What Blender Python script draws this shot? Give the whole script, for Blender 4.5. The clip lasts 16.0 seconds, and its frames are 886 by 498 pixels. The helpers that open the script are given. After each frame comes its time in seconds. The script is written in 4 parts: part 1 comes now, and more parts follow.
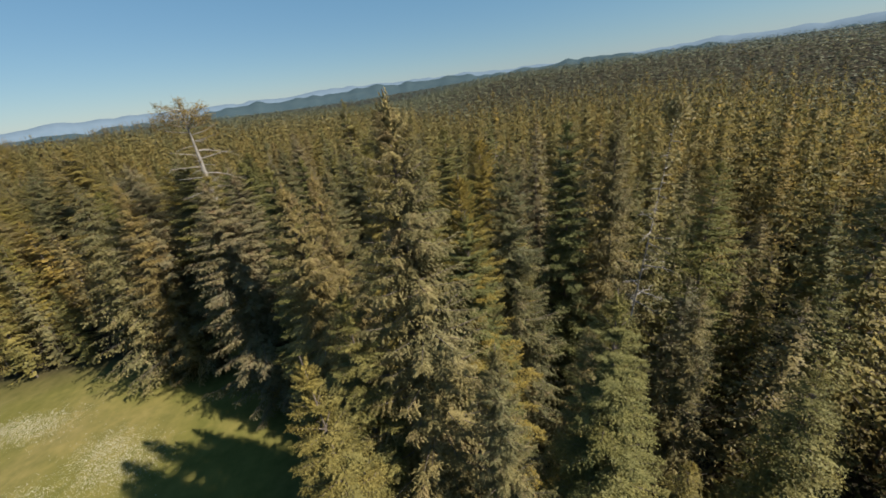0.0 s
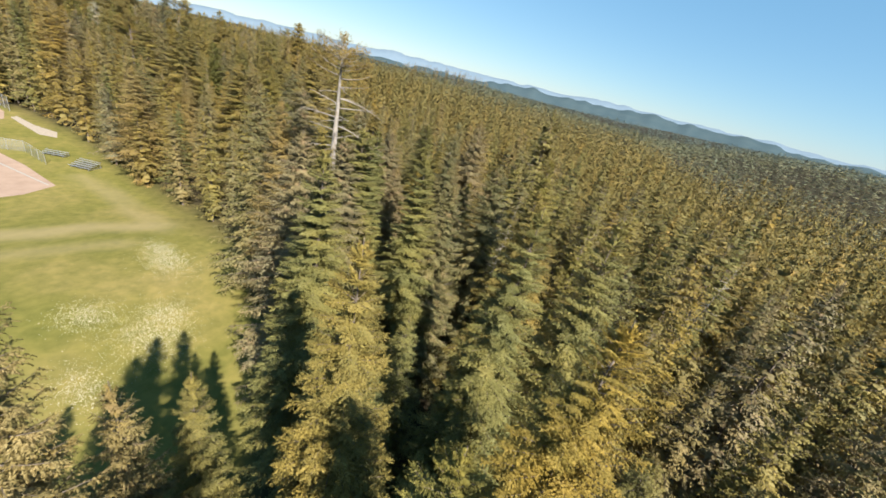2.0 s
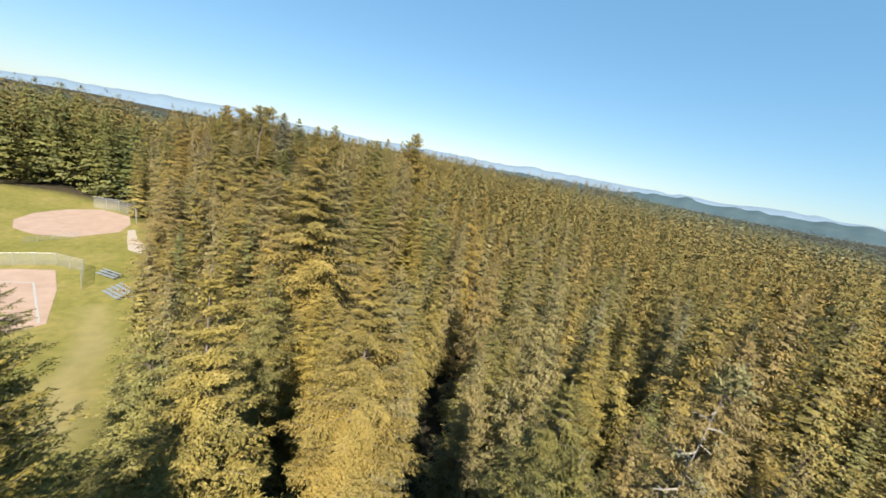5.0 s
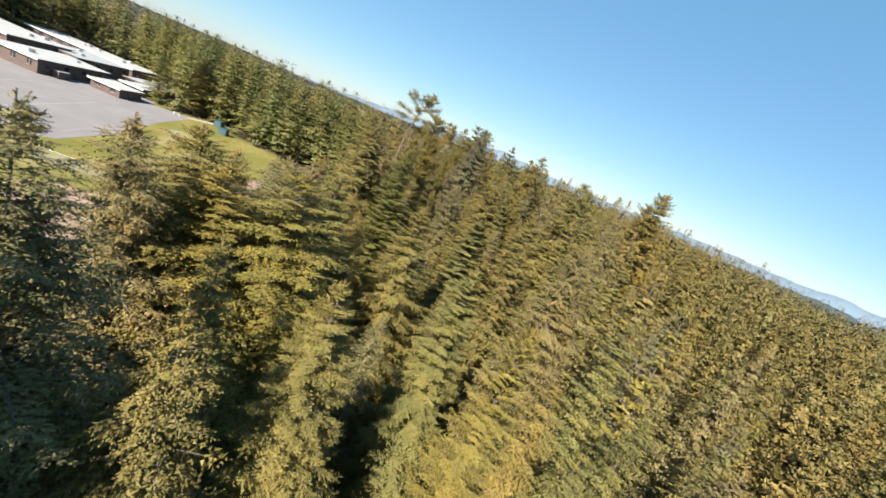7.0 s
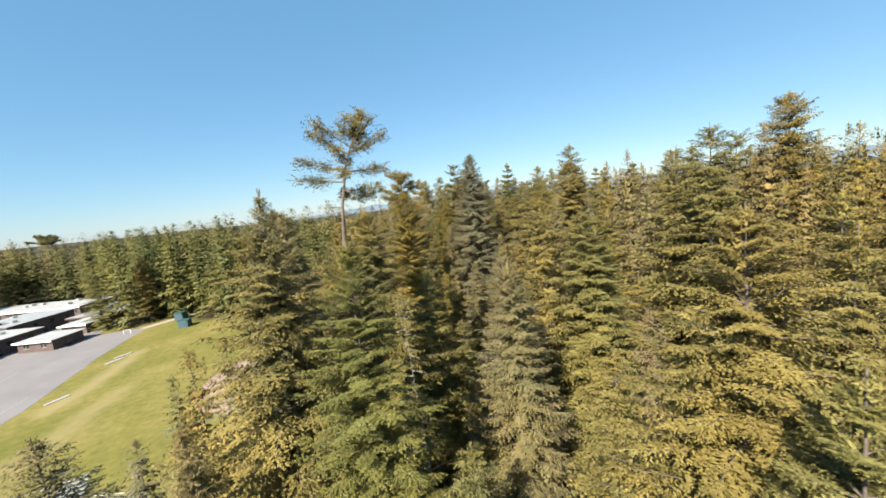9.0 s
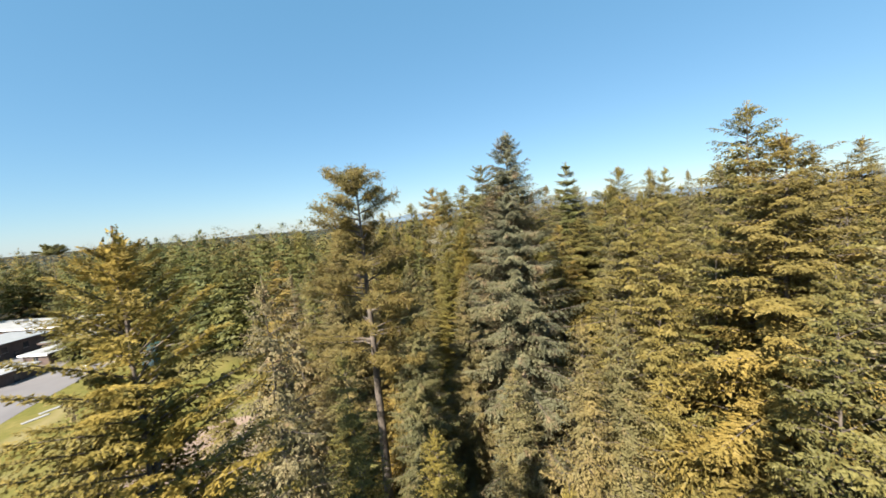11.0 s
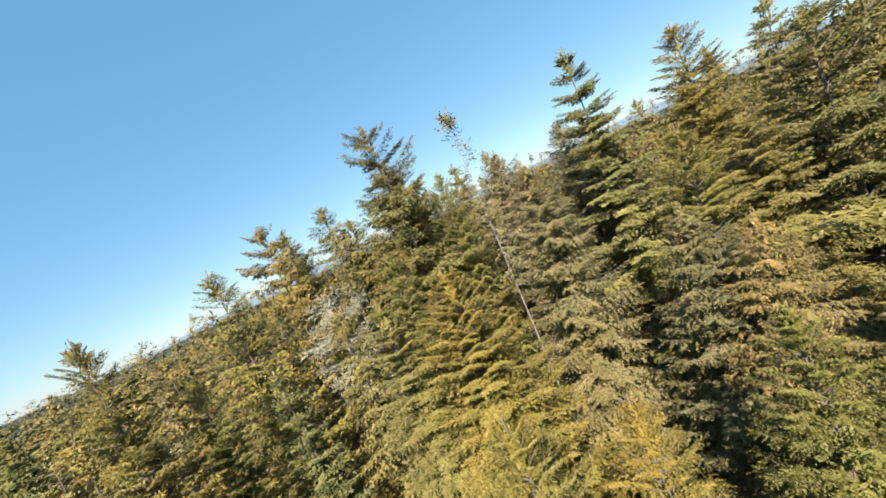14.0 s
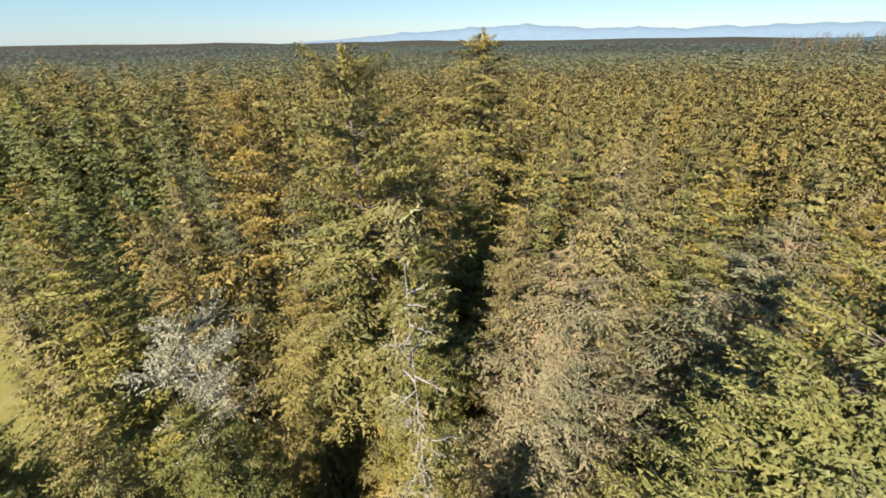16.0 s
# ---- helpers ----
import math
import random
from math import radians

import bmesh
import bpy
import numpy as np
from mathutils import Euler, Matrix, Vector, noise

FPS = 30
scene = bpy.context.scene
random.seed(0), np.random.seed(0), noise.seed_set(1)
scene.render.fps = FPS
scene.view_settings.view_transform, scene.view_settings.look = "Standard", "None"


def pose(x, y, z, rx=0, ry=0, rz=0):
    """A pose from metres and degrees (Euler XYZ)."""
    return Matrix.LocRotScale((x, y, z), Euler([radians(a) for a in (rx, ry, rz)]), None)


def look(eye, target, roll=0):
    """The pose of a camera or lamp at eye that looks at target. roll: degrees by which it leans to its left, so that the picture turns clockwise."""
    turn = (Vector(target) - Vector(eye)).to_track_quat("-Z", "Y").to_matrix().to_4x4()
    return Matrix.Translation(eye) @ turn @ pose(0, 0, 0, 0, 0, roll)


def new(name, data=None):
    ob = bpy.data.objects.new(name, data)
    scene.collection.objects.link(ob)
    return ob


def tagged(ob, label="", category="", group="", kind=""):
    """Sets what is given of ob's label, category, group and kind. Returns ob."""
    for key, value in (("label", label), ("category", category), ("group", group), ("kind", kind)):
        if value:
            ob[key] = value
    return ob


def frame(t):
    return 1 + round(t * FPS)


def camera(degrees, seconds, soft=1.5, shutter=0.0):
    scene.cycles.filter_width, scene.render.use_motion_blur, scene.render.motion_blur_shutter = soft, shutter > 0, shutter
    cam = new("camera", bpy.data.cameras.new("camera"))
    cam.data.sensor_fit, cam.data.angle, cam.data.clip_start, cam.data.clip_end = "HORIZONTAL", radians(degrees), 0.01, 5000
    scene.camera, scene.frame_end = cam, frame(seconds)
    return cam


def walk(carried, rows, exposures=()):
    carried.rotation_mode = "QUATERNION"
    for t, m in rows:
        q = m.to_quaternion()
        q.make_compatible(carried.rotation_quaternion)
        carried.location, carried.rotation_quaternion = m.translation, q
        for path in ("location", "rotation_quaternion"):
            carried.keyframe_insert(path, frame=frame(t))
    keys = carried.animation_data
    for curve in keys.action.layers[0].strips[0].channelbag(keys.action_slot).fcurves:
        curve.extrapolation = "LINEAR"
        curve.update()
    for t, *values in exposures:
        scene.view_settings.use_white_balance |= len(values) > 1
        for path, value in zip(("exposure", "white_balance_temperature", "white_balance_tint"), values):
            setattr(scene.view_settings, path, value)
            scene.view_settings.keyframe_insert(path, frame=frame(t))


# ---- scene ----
cam = camera(101.0, 16.0, 1.65, 0.05)
PATH = [
    (0, (0.004, 0.007, 33.758), (0.047, 9.11, 29.714), -7.6),
    (0.5, (1.731, 3.157, 34.434), (0.086, 11.86, 29.791), 0.65),
    (1, (3.094, 6.594, 34.564), (0.225, 14.924, 29.833), 9.32),
    (1.5, (3.49, 10.203, 34.489), (-0.174, 18.341, 29.978), 13.50),
    (2, (2.634, 14.576, 34.466), (-1.783, 22.489, 30.238), 13.81),
    (2.5, (0.365, 19.319, 34.326), (-4.772, 26.988, 30.48), 12.09),
    (3, (-2.609, 24.162, 33.814), (-8.219, 31.657, 30.301), 10.62),
    (3.5, (-6.223, 29.281, 33.179), (-12.446, 36.496, 30.143), 8.41),
    (4, (-10.676, 34.773, 32.948), (-17.368, 41.684, 30.219), 7.55),
    (4.5, (-15.848, 40.564, 33.011), (-22.976, 47.12, 30.518), 8.20),
    (7, (-52.108, 67.155, 32.22), (-61.726, 67.569, 29.516), 23.83),
    (7.5, (-59.511, 68.191, 32.058), (-69.141, 67.74, 29.402), 22.51),
    (8, (-66.711, 67.621, 32.069), (-76.389, 66.775, 29.7), 16.59),
    (8.5, (-73.615, 66.416, 31.658), (-83.419, 65.708, 29.819), 5.88),
    (9, (-80.318, 64.982, 30.622), (-90.24, 64.778, 29.39), -5.88),
    (9.5, (-86.982, 64.224, 30.218), (-96.946, 64.583, 29.445), -15.65),
    (10, (-93.735, 65.126, 31.054), (-103.707, 65.515, 30.416), -17.39),
    (12.5, (-128.487, 67.592, 32.11), (-137.812, 64.434, 30.357), 19.42),
    (13, (-133.7, 64.93, 31.124), (-143.604, 63.648, 30.605), 5.80),
    (13.5, (-137.709, 62.754, 31.342), (-147.558, 64.459, 31.047), -12.71),
    (14, (-141.365, 61.401, 31.885), (-150.826, 64.533, 31.064), -25.32),
    (14.5, (-144.752, 61.481, 33.01), (-154.074, 64.822, 31.614), -28.88),
    (15, (-147.736, 63.416, 34.461), (-157.062, 66.468, 32.535), -26.70),
    (15.5, (-150.835, 67.258, 37.163), (-160.13, 69.11, 33.973), -18.68),
    (16, (-153.014, 71.654, 39.237), (-161.621, 70.689, 34.237), -0.66),
]
walk(cam, [(t, look(eye, target, roll)) for t, eye, target, roll in PATH], [(0, 0.85), (0.5, 1.05), (1.0, 1.5), (1.5, 1.65), (2.4, 1.5), (3.0, 1.6), (10.2, 1.62), (12.4, 1.72), (13.0, 1.84), (13.6, 1.72), (15.0, 1.66), (16, 1.55)])

# ---- light ----
SUN_AZ = Vector((0.9, -0.43, 0)).normalized()   # towards the sun
SUN_EL = radians(40.5)
world = bpy.data.worlds.new("world")
scene.world = world
world.use_nodes = True
wn = world.node_tree.nodes
sky = wn.new("ShaderNodeTexSky")
sky.sky_type = "NISHITA"
sky.sun_disc = False
sky.sun_elevation = SUN_EL
sky.sun_rotation = math.atan2(SUN_AZ.x, SUN_AZ.y)
sky.altitude = 100
sky.air_density = 1.1
sky.dust_density = 0.1
sky.ozone_density = 2.5
wn["Background"].inputs["Strength"].default_value = 0.053
haze = wn.new("ShaderNodeMix")   # clear air: half of the sky's colour, half an even blue
haze.data_type, haze.blend_type = "RGBA", "MIX"
haze.inputs[0].default_value = 0.5
haze.inputs[7].default_value = (1.05, 3.3, 5.45, 1)
world.node_tree.links.new(sky.outputs["Color"], haze.inputs[6])
world.node_tree.links.new(haze.outputs[2], wn["Background"].inputs["Color"])

sun = new("sun", bpy.data.lights.new("sun", "SUN"))
sun.data.energy = 5.0
sun.data.angle = radians(0.5)
sun.data.color = (1.0, 0.925, 0.81)
SUN_DIR = SUN_AZ * math.cos(SUN_EL) + Vector((0, 0, math.sin(SUN_EL)))
sun.matrix_world = Matrix.Translation((0, 0, 120)) @ SUN_DIR.to_track_quat("Z", "Y").to_matrix().to_4x4()


# ---- materials ----
def material(name):
    m = bpy.data.materials.new(name)
    m.use_nodes = True
    n, l = m.node_tree.nodes, m.node_tree.links
    return m, n, l, n["Principled BSDF"]


def ramp(n, stops):
    r = n.new("ShaderNodeValToRGB")
    e = r.color_ramp.elements
    while len(e) < len(stops):
        e.new(0.5)
    for k, (p, c) in enumerate(stops):
        e[k].position, e[k].color = p, (*c, 1)
    return r


def noise_node(n, l, scale, detail=4, coord="Object", rough=0.6):
    tc = n.new("ShaderNodeTexCoord")
    t = n.new("ShaderNodeTexNoise")
    t.inputs["Scale"].default_value = scale
    t.inputs["Detail"].default_value = detail
    t.inputs["Roughness"].default_value = rough
    l.new(tc.outputs[coord], t.inputs["Vector"])
    return t


def mix_color(n, l, kind, fac, a, b):
    x = n.new("ShaderNodeMix")
    x.data_type, x.blend_type = "RGBA", kind
    for sock, v in (("Factor", fac), ("A", a), ("B", b)):
        i = [s for s in x.inputs if s.name == sock and (s.type == "RGBA" or sock == "Factor" and s.type == "VALUE")][0]
        if hasattr(v, "links"):
            l.new(v, i)
        else:
            i.default_value = v if sock == "Factor" else (*v, 1)
    return [o for o in x.outputs if o.type == "RGBA"][0]


def foliage(name, dark, mid, light, tip=None, tint=False, through_light=0.15, comb=9.0):
    """Needles: hue drifts from bough to bough and from tree to tree; sprays may have browner tips."""
    m, n, l, p = material(name)
    geo = n.new("ShaderNodeNewGeometry")
    bough = n.new("ShaderNodeAttribute")
    bough.attribute_name = "hue"
    speck = n.new("ShaderNodeMath")   # mostly from bough to bough, a little from spray to spray
    speck.operation = "MULTIPLY_ADD"
    speck.inputs[1].default_value = 0.12
    l.new(geo.outputs["Random Per Island"], speck.inputs[0])
    l.new(bough.outputs["Fac"], speck.inputs[2])
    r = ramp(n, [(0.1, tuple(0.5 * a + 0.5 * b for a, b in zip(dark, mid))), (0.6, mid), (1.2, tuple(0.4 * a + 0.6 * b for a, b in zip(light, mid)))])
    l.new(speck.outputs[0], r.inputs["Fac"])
    if tint:
        at = n.new("ShaderNodeAttribute")
        at.attribute_name = "tint"
        rnd = at.outputs["Fac"]
    else:
        rnd = n.new("ShaderNodeObjectInfo").outputs["Random"]
    hue = ramp(n, [(0.0, (0.72, 0.84, 0.84)), (0.3, (0.95, 1.0, 0.95)), (0.7, (1.05, 1.02, 0.92)), (1.0, (1.19, 1.06, 0.84))])
    l.new(rnd, hue.inputs["Fac"])
    col = mix_color(n, l, "MULTIPLY", 1.0, r.outputs["Color"], hue.outputs["Color"])
    needle = noise_node(n, l, comb * 2.5, 3, rough=0.7)
    grain = ramp(n, [(0.34, (0.66, 0.68, 0.66)), (0.64, (1.22, 1.2, 1.16))])
    l.new(needle.outputs["Fac"], grain.inputs["Fac"])
    col = mix_color(n, l, "MULTIPLY", 1.0, col, grain.outputs["Color"])
    big = noise_node(n, l, 0.35, 3)
    patch = ramp(n, [(0.35, (0.82, 0.88, 0.92)), (0.65, (1.1, 1.05, 0.9))])
    l.new(big.outputs["Fac"], patch.inputs["Fac"])
    col = mix_color(n, l, "MULTIPLY", 1.0, col, patch.outputs["Color"])
    if tip:
        spots = noise_node(n, l, 1.7, 3)
        mask = ramp(n, [(0.54, (0, 0, 0)), (0.7, (0.75, 0.75, 0.75))])
        l.new(spots.outputs["Fac"], mask.inputs["Fac"])
        col = mix_color(n, l, "MIX", mask.outputs["Color"], col, tip)
    l.new(col, p.inputs["Base Color"])
    p.inputs["Roughness"].default_value = 0.65
    p.inputs["Specular IOR Level"].default_value = 0.25
    way = n.new("ShaderNodeAttribute")   # fine needles scatter light as the bough faces, more than as each spray lies
    way.attribute_name = "way"
    turn = n.new("ShaderNodeVectorTransform")
    turn.vector_type, turn.convert_from, turn.convert_to = "NORMAL", "OBJECT", "WORLD"
    l.new(way.outputs["Vector"], turn.inputs[0])
    both = n.new("ShaderNodeMix")
    both.data_type = "VECTOR"
    both.inputs[0].default_value = 0.8 if tint else 0.5
    l.new(geo.outputs["Normal"], both.inputs[4])
    l.new(turn.outputs[0], both.inputs[5])
    unit_length = n.new("ShaderNodeVectorMath")
    unit_length.operation = "NORMALIZE"
    l.new(both.outputs[1], unit_length.inputs[0])
    l.new(unit_length.outputs[0], p.inputs["Normal"])
    tr = n.new("ShaderNodeBsdfTranslucent")
    l.new(col, tr.inputs["Color"])
    mx = n.new("ShaderNodeMixShader")
    mx.inputs[0].default_value = through_light
    l.new(p.outputs[0], mx.inputs[1])
    l.new(tr.outputs[0], mx.inputs[2])
    l.new(mx.outputs[0], n["Material Output"].inputs["Surface"])
    return m


def bark(name, a, b):
    m, n, l, p = material(name)
    t = noise_node(n, l, 2.2, 6, rough=0.7)
    t.inputs["Distortion"].default_value = 0.6
    r = ramp(n, [(0.3, a), (0.7, b)])
    l.new(t.outputs["Fac"], r.inputs["Fac"])
    l.new(r.outputs["Color"], p.inputs["Base Color"])
    p.inputs["Roughness"].default_value = 0.9
    fine = noise_node(n, l, 14, 4)
    bp = n.new("ShaderNodeBump")
    bp.inputs["Strength"].default_value = 0.6
    bp.inputs["Distance"].default_value = 0.05
    l.new(fine.outputs["Fac"], bp.inputs["Height"])
    l.new(bp.outputs["Normal"], p.inputs["Normal"])
    return m


def plain(name, a, b, scale=3.0, rough=0.8, metal=0.0, bump=0.0):
    m, n, l, p = material(name)
    t = noise_node(n, l, scale, 5)
    r = ramp(n, [(0.3, a), (0.7, b)])
    l.new(t.outputs["Fac"], r.inputs["Fac"])
    l.new(r.outputs["Color"], p.inputs["Base Color"])
    p.inputs["Roughness"].default_value = rough
    p.inputs["Metallic"].default_value = metal
    if bump:
        fine = noise_node(n, l, scale * 9, 4)
        bp = n.new("ShaderNodeBump")
        bp.inputs["Strength"].default_value = bump
        bp.inputs["Distance"].default_value = 0.03
        l.new(fine.outputs["Fac"], bp.inputs["Height"])
        l.new(bp.outputs["Normal"], p.inputs["Normal"])
    return m


M_SPRUCE = foliage("spruce_needles", (0.089, 0.075, 0.034), (0.198, 0.160, 0.072), (0.334, 0.258, 0.129), tip=(0.256, 0.185, 0.087))
M_FIR = foliage("fir_needles", (0.081, 0.078, 0.029), (0.189, 0.164, 0.056), (0.320, 0.258, 0.095))
M_CEDAR = foliage("redwood_needles", (0.089, 0.072, 0.024), (0.206, 0.160, 0.052), (0.317, 0.240, 0.081), through_light=0.18)
M_GOLD = foliage("gold_needles", (0.096, 0.077, 0.022), (0.212, 0.172, 0.046), (0.300, 0.238, 0.068), through_light=0.18)
M_CONE = foliage("coned_needles", (0.088, 0.075, 0.044), (0.190, 0.158, 0.092), (0.305, 0.250, 0.155), tip=(0.265, 0.170, 0.095))
M_PINE = foliage("pine_needles", (0.091, 0.073, 0.030), (0.198, 0.155, 0.056), (0.321, 0.235, 0.085), tip=(0.268, 0.185, 0.066), through_light=0.3)
M_MID = foliage("forest_needles", (0.081, 0.065, 0.024), (0.184, 0.143, 0.051), (0.289, 0.212, 0.076), tint=True, comb=3.0)
M_EDGE = foliage("edge_needles", (0.055, 0.060, 0.022), (0.120, 0.122, 0.042), (0.190, 0.180, 0.062), tint=True, comb=3.0)
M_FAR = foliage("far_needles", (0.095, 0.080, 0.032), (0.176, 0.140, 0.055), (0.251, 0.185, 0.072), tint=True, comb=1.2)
# these two carry the haze of distance in their colour: paler, then bluer
M_HAZE = foliage("hazed_distant_needles", (0.092, 0.104, 0.072), (0.134, 0.138, 0.093), (0.180, 0.172, 0.114), tint=True, comb=0.6)
M_RIDGE_HAZE = foliage("hazed_ridge_needles", (0.062, 0.090, 0.100), (0.088, 0.118, 0.122), (0.115, 0.140, 0.138), tint=True, comb=0.5)
M_LICHEN = foliage("lichen", (0.15, 0.145, 0.12), (0.29, 0.28, 0.24), (0.42, 0.40, 0.35))
M_BARK = bark("bark", (0.065, 0.049, 0.037), (0.173, 0.140, 0.112))
M_GREYBARK = bark("grey_bark", (0.128, 0.112, 0.096), (0.288, 0.260, 0.228))


# ---- mesh helpers ----
def mesh_of(name, verts, quads, mat, tints=None, smooth=False, way=None, hue=None):
    """A mesh of quads (last index repeated for a triangle is not allowed: quads only)."""
    verts, quads = np.asarray(verts, np.float32), np.asarray(quads, np.int32)
    me = bpy.data.meshes.new(name)
    me.vertices.add(len(verts))
    me.vertices.foreach_set("co", verts.ravel())
    me.loops.add(quads.size)
    me.loops.foreach_set("vertex_index", quads.ravel())
    me.polygons.add(len(quads))
    me.polygons.foreach_set("loop_start", np.arange(0, quads.size, quads.shape[1], dtype=np.int32))
    if tints is not None and np.ndim(tints) == 2:
        tints, hue = tints[:, 0], tints[:, 1]
    if tints is not None:
        a = me.attributes.new("tint", "FLOAT", "POINT")
        a.data.foreach_set("value", np.asarray(tints, np.float32))
    if hue is not None:   # differs from bough to bough
        a = me.attributes.new("hue", "FLOAT", "POINT")
        a.data.foreach_set("value", np.asarray(hue, np.float32))
    if way is not None:   # the way that the foliage faces as a whole
        a = me.attributes.new("way", "FLOAT_VECTOR", "POINT")
        a.data.foreach_set("vector", np.asarray(way, np.float32).ravel())
    me.materials.append(mat)
    me.update(calc_edges=True)
    if smooth:
        me.shade_smooth()
    return me


def tubes(segs, sides=5):
    """Tapered tubes from rows of (a, b, ra, rb)."""
    segs = np.asarray(segs, float)
    a, b, ra, rb = segs[:, :3], segs[:, 3:6], segs[:, 6], segs[:, 7]
    d = b - a
    d /= np.maximum(np.linalg.norm(d, axis=1, keepdims=True), 1e-6)
    up = np.where(np.abs(d[:, 2:3]) > 0.9, [[1.0, 0, 0]], [[0, 0, 1.0]])
    u = np.cross(d, up)
    u /= np.linalg.norm(u, axis=1, keepdims=True)
    w = np.cross(d, u)
    ang = np.arange(sides) * 2 * np.pi / sides
    ring = np.cos(ang)[None, :, None] * u[:, None] + np.sin(ang)[None, :, None] * w[:, None]
    lo = a[:, None] + ring * ra[:, None, None]
    hi = b[:, None] + ring * rb[:, None, None]
    v = np.concatenate([lo, hi], 1).reshape(-1, 3)
    k = np.arange(sides)
    q = np.stack([k, (k + 1) % sides, (k + 1) % sides + sides, k + sides], 1)
    quads = (np.arange(len(segs))[:, None, None] * 2 * sides + q[None]).reshape(-1, 4)
    return v, quads


def stalk(pts, rad, sides=8):
    """One bent, tapered stem through pts."""
    pts, rad = np.asarray(pts, float), np.asarray(rad, float)
    ang = np.arange(sides) * 2 * np.pi / sides
    ring = np.stack([np.cos(ang), np.sin(ang), 0 * ang], 1)
    v = (pts[:, None] + ring[None] * rad[:, None, None]).reshape(-1, 3)
    k = np.arange(sides)
    q = np.stack([k, (k + 1) % sides, (k + 1) % sides + sides, k + sides], 1)
    return v, (np.arange(len(pts) - 1)[:, None, None] * sides + q[None]).reshape(-1, 4)


def twigs(p, d, n, length, wide=0.075, droop=0.12, pairs=2):
    """Needle twigs: from each p along d a narrow main finger and pairs of side fingers, as triangles."""
    s = np.cross(d, n)
    s /= np.maximum(np.linalg.norm(s, axis=1, keepdims=True), 1e-6)
    L = length[:, None]
    tri = [np.stack([p - s * L * wide, p + s * L * wide, p + d * L], 1)]
    for k in range(pairs):
        a = (0.12 + 0.3 * k) if pairs < 3 else (0.08 + 0.22 * k)
        q = p + d * L * a
        reach = 0.62 - 0.14 * k
        for sign in (-1, 1):
            e = d * 0.62 + s * sign * 0.75
            f = np.cross(e, n)
            tip = q + e * L * reach
            tip[:, 2] -= length * droop
            tri.append(np.stack([q - f * L * wide, q + f * L * wide, tip], 1))
    v = np.stack(tri, 1)
    return v.reshape(-1, 3), np.arange(3 * len(tri) * len(p)).reshape(-1, 3)


def unit(v):
    return v / np.maximum(np.linalg.norm(v, axis=-1, keepdims=True), 1e-6)


def sprays(rng, p, d, face, length, fingers, width=1.0, droop=0.2):
    """Needle sprays along the twigs that start at p and run along d. Small tufts lie on each twig like shingles, each one
    turned outwards; far off, one bent leaf stands for the whole twig. Returns corners, triangles and the facing of each corner."""
    s = unit(np.cross(d, face))
    n = np.cross(s, d)
    m, L = len(p), length[:, None]
    if not fingers:
        a, b = p + d * L * 0.45, p + d * L - n * L * droop
        w = s * L * (0.24 * width) * rng.uniform(0.75, 1.25, (m, 1))
        v = np.stack([p, a + w - n * L * 0.08, b, p, b, a - w - n * L * 0.08], 1)
        return v.reshape(-1, 3), np.arange(6 * m).reshape(-1, 3), np.repeat(unit(face + 0.3 * d), 6, 0)
    tri, way = [], []
    for k in range(2 * fingers):
        a = (k + rng.random((m, 1))) / (2 * fingers)
        th = rng.uniform(-1.9, 1.9, (m, 1))   # round the twig, seldom underneath
        side = n * np.cos(th) + s * np.sin(th)
        q = p + d * L * a - n * L * (droop * a * a) + side * L * rng.uniform(0.05, 0.2, (m, 1)) * (1.1 - 0.7 * a)
        out = unit(side * 0.75 + face * 0.6 + rng.normal(0, 0.22 if fingers > 1 else 0.12, (m, 3)))
        e = d * rng.uniform(0.5, 1.1, (m, 1)) + s * np.sin(th) * 0.5 + rng.normal(0, 0.35, (m, 3)) - n * (droop * 0.8)
        e = unit(e - out * ((e * out).sum(1, keepdims=True) - 0.15))
        far = L * (0.17 + 0.25 / fingers ** 0.5) * (1.2 - 0.5 * a) * rng.uniform(0.65, 1.3, (m, 1))
        w = unit(np.cross(e, out)) * L * (0.17 / fingers ** 0.5 * width) * rng.uniform(0.7, 1.2, (m, 1))
        tri.append(np.stack([q - w, q + w, q + e * far], 1))
        way.append(np.repeat(out[:, None], 3, 1))
    v = np.stack(tri, 1)
    return v.reshape(-1, 3), np.arange(6 * fingers * m).reshape(-1, 3), np.stack(way, 1).reshape(-1, 3)


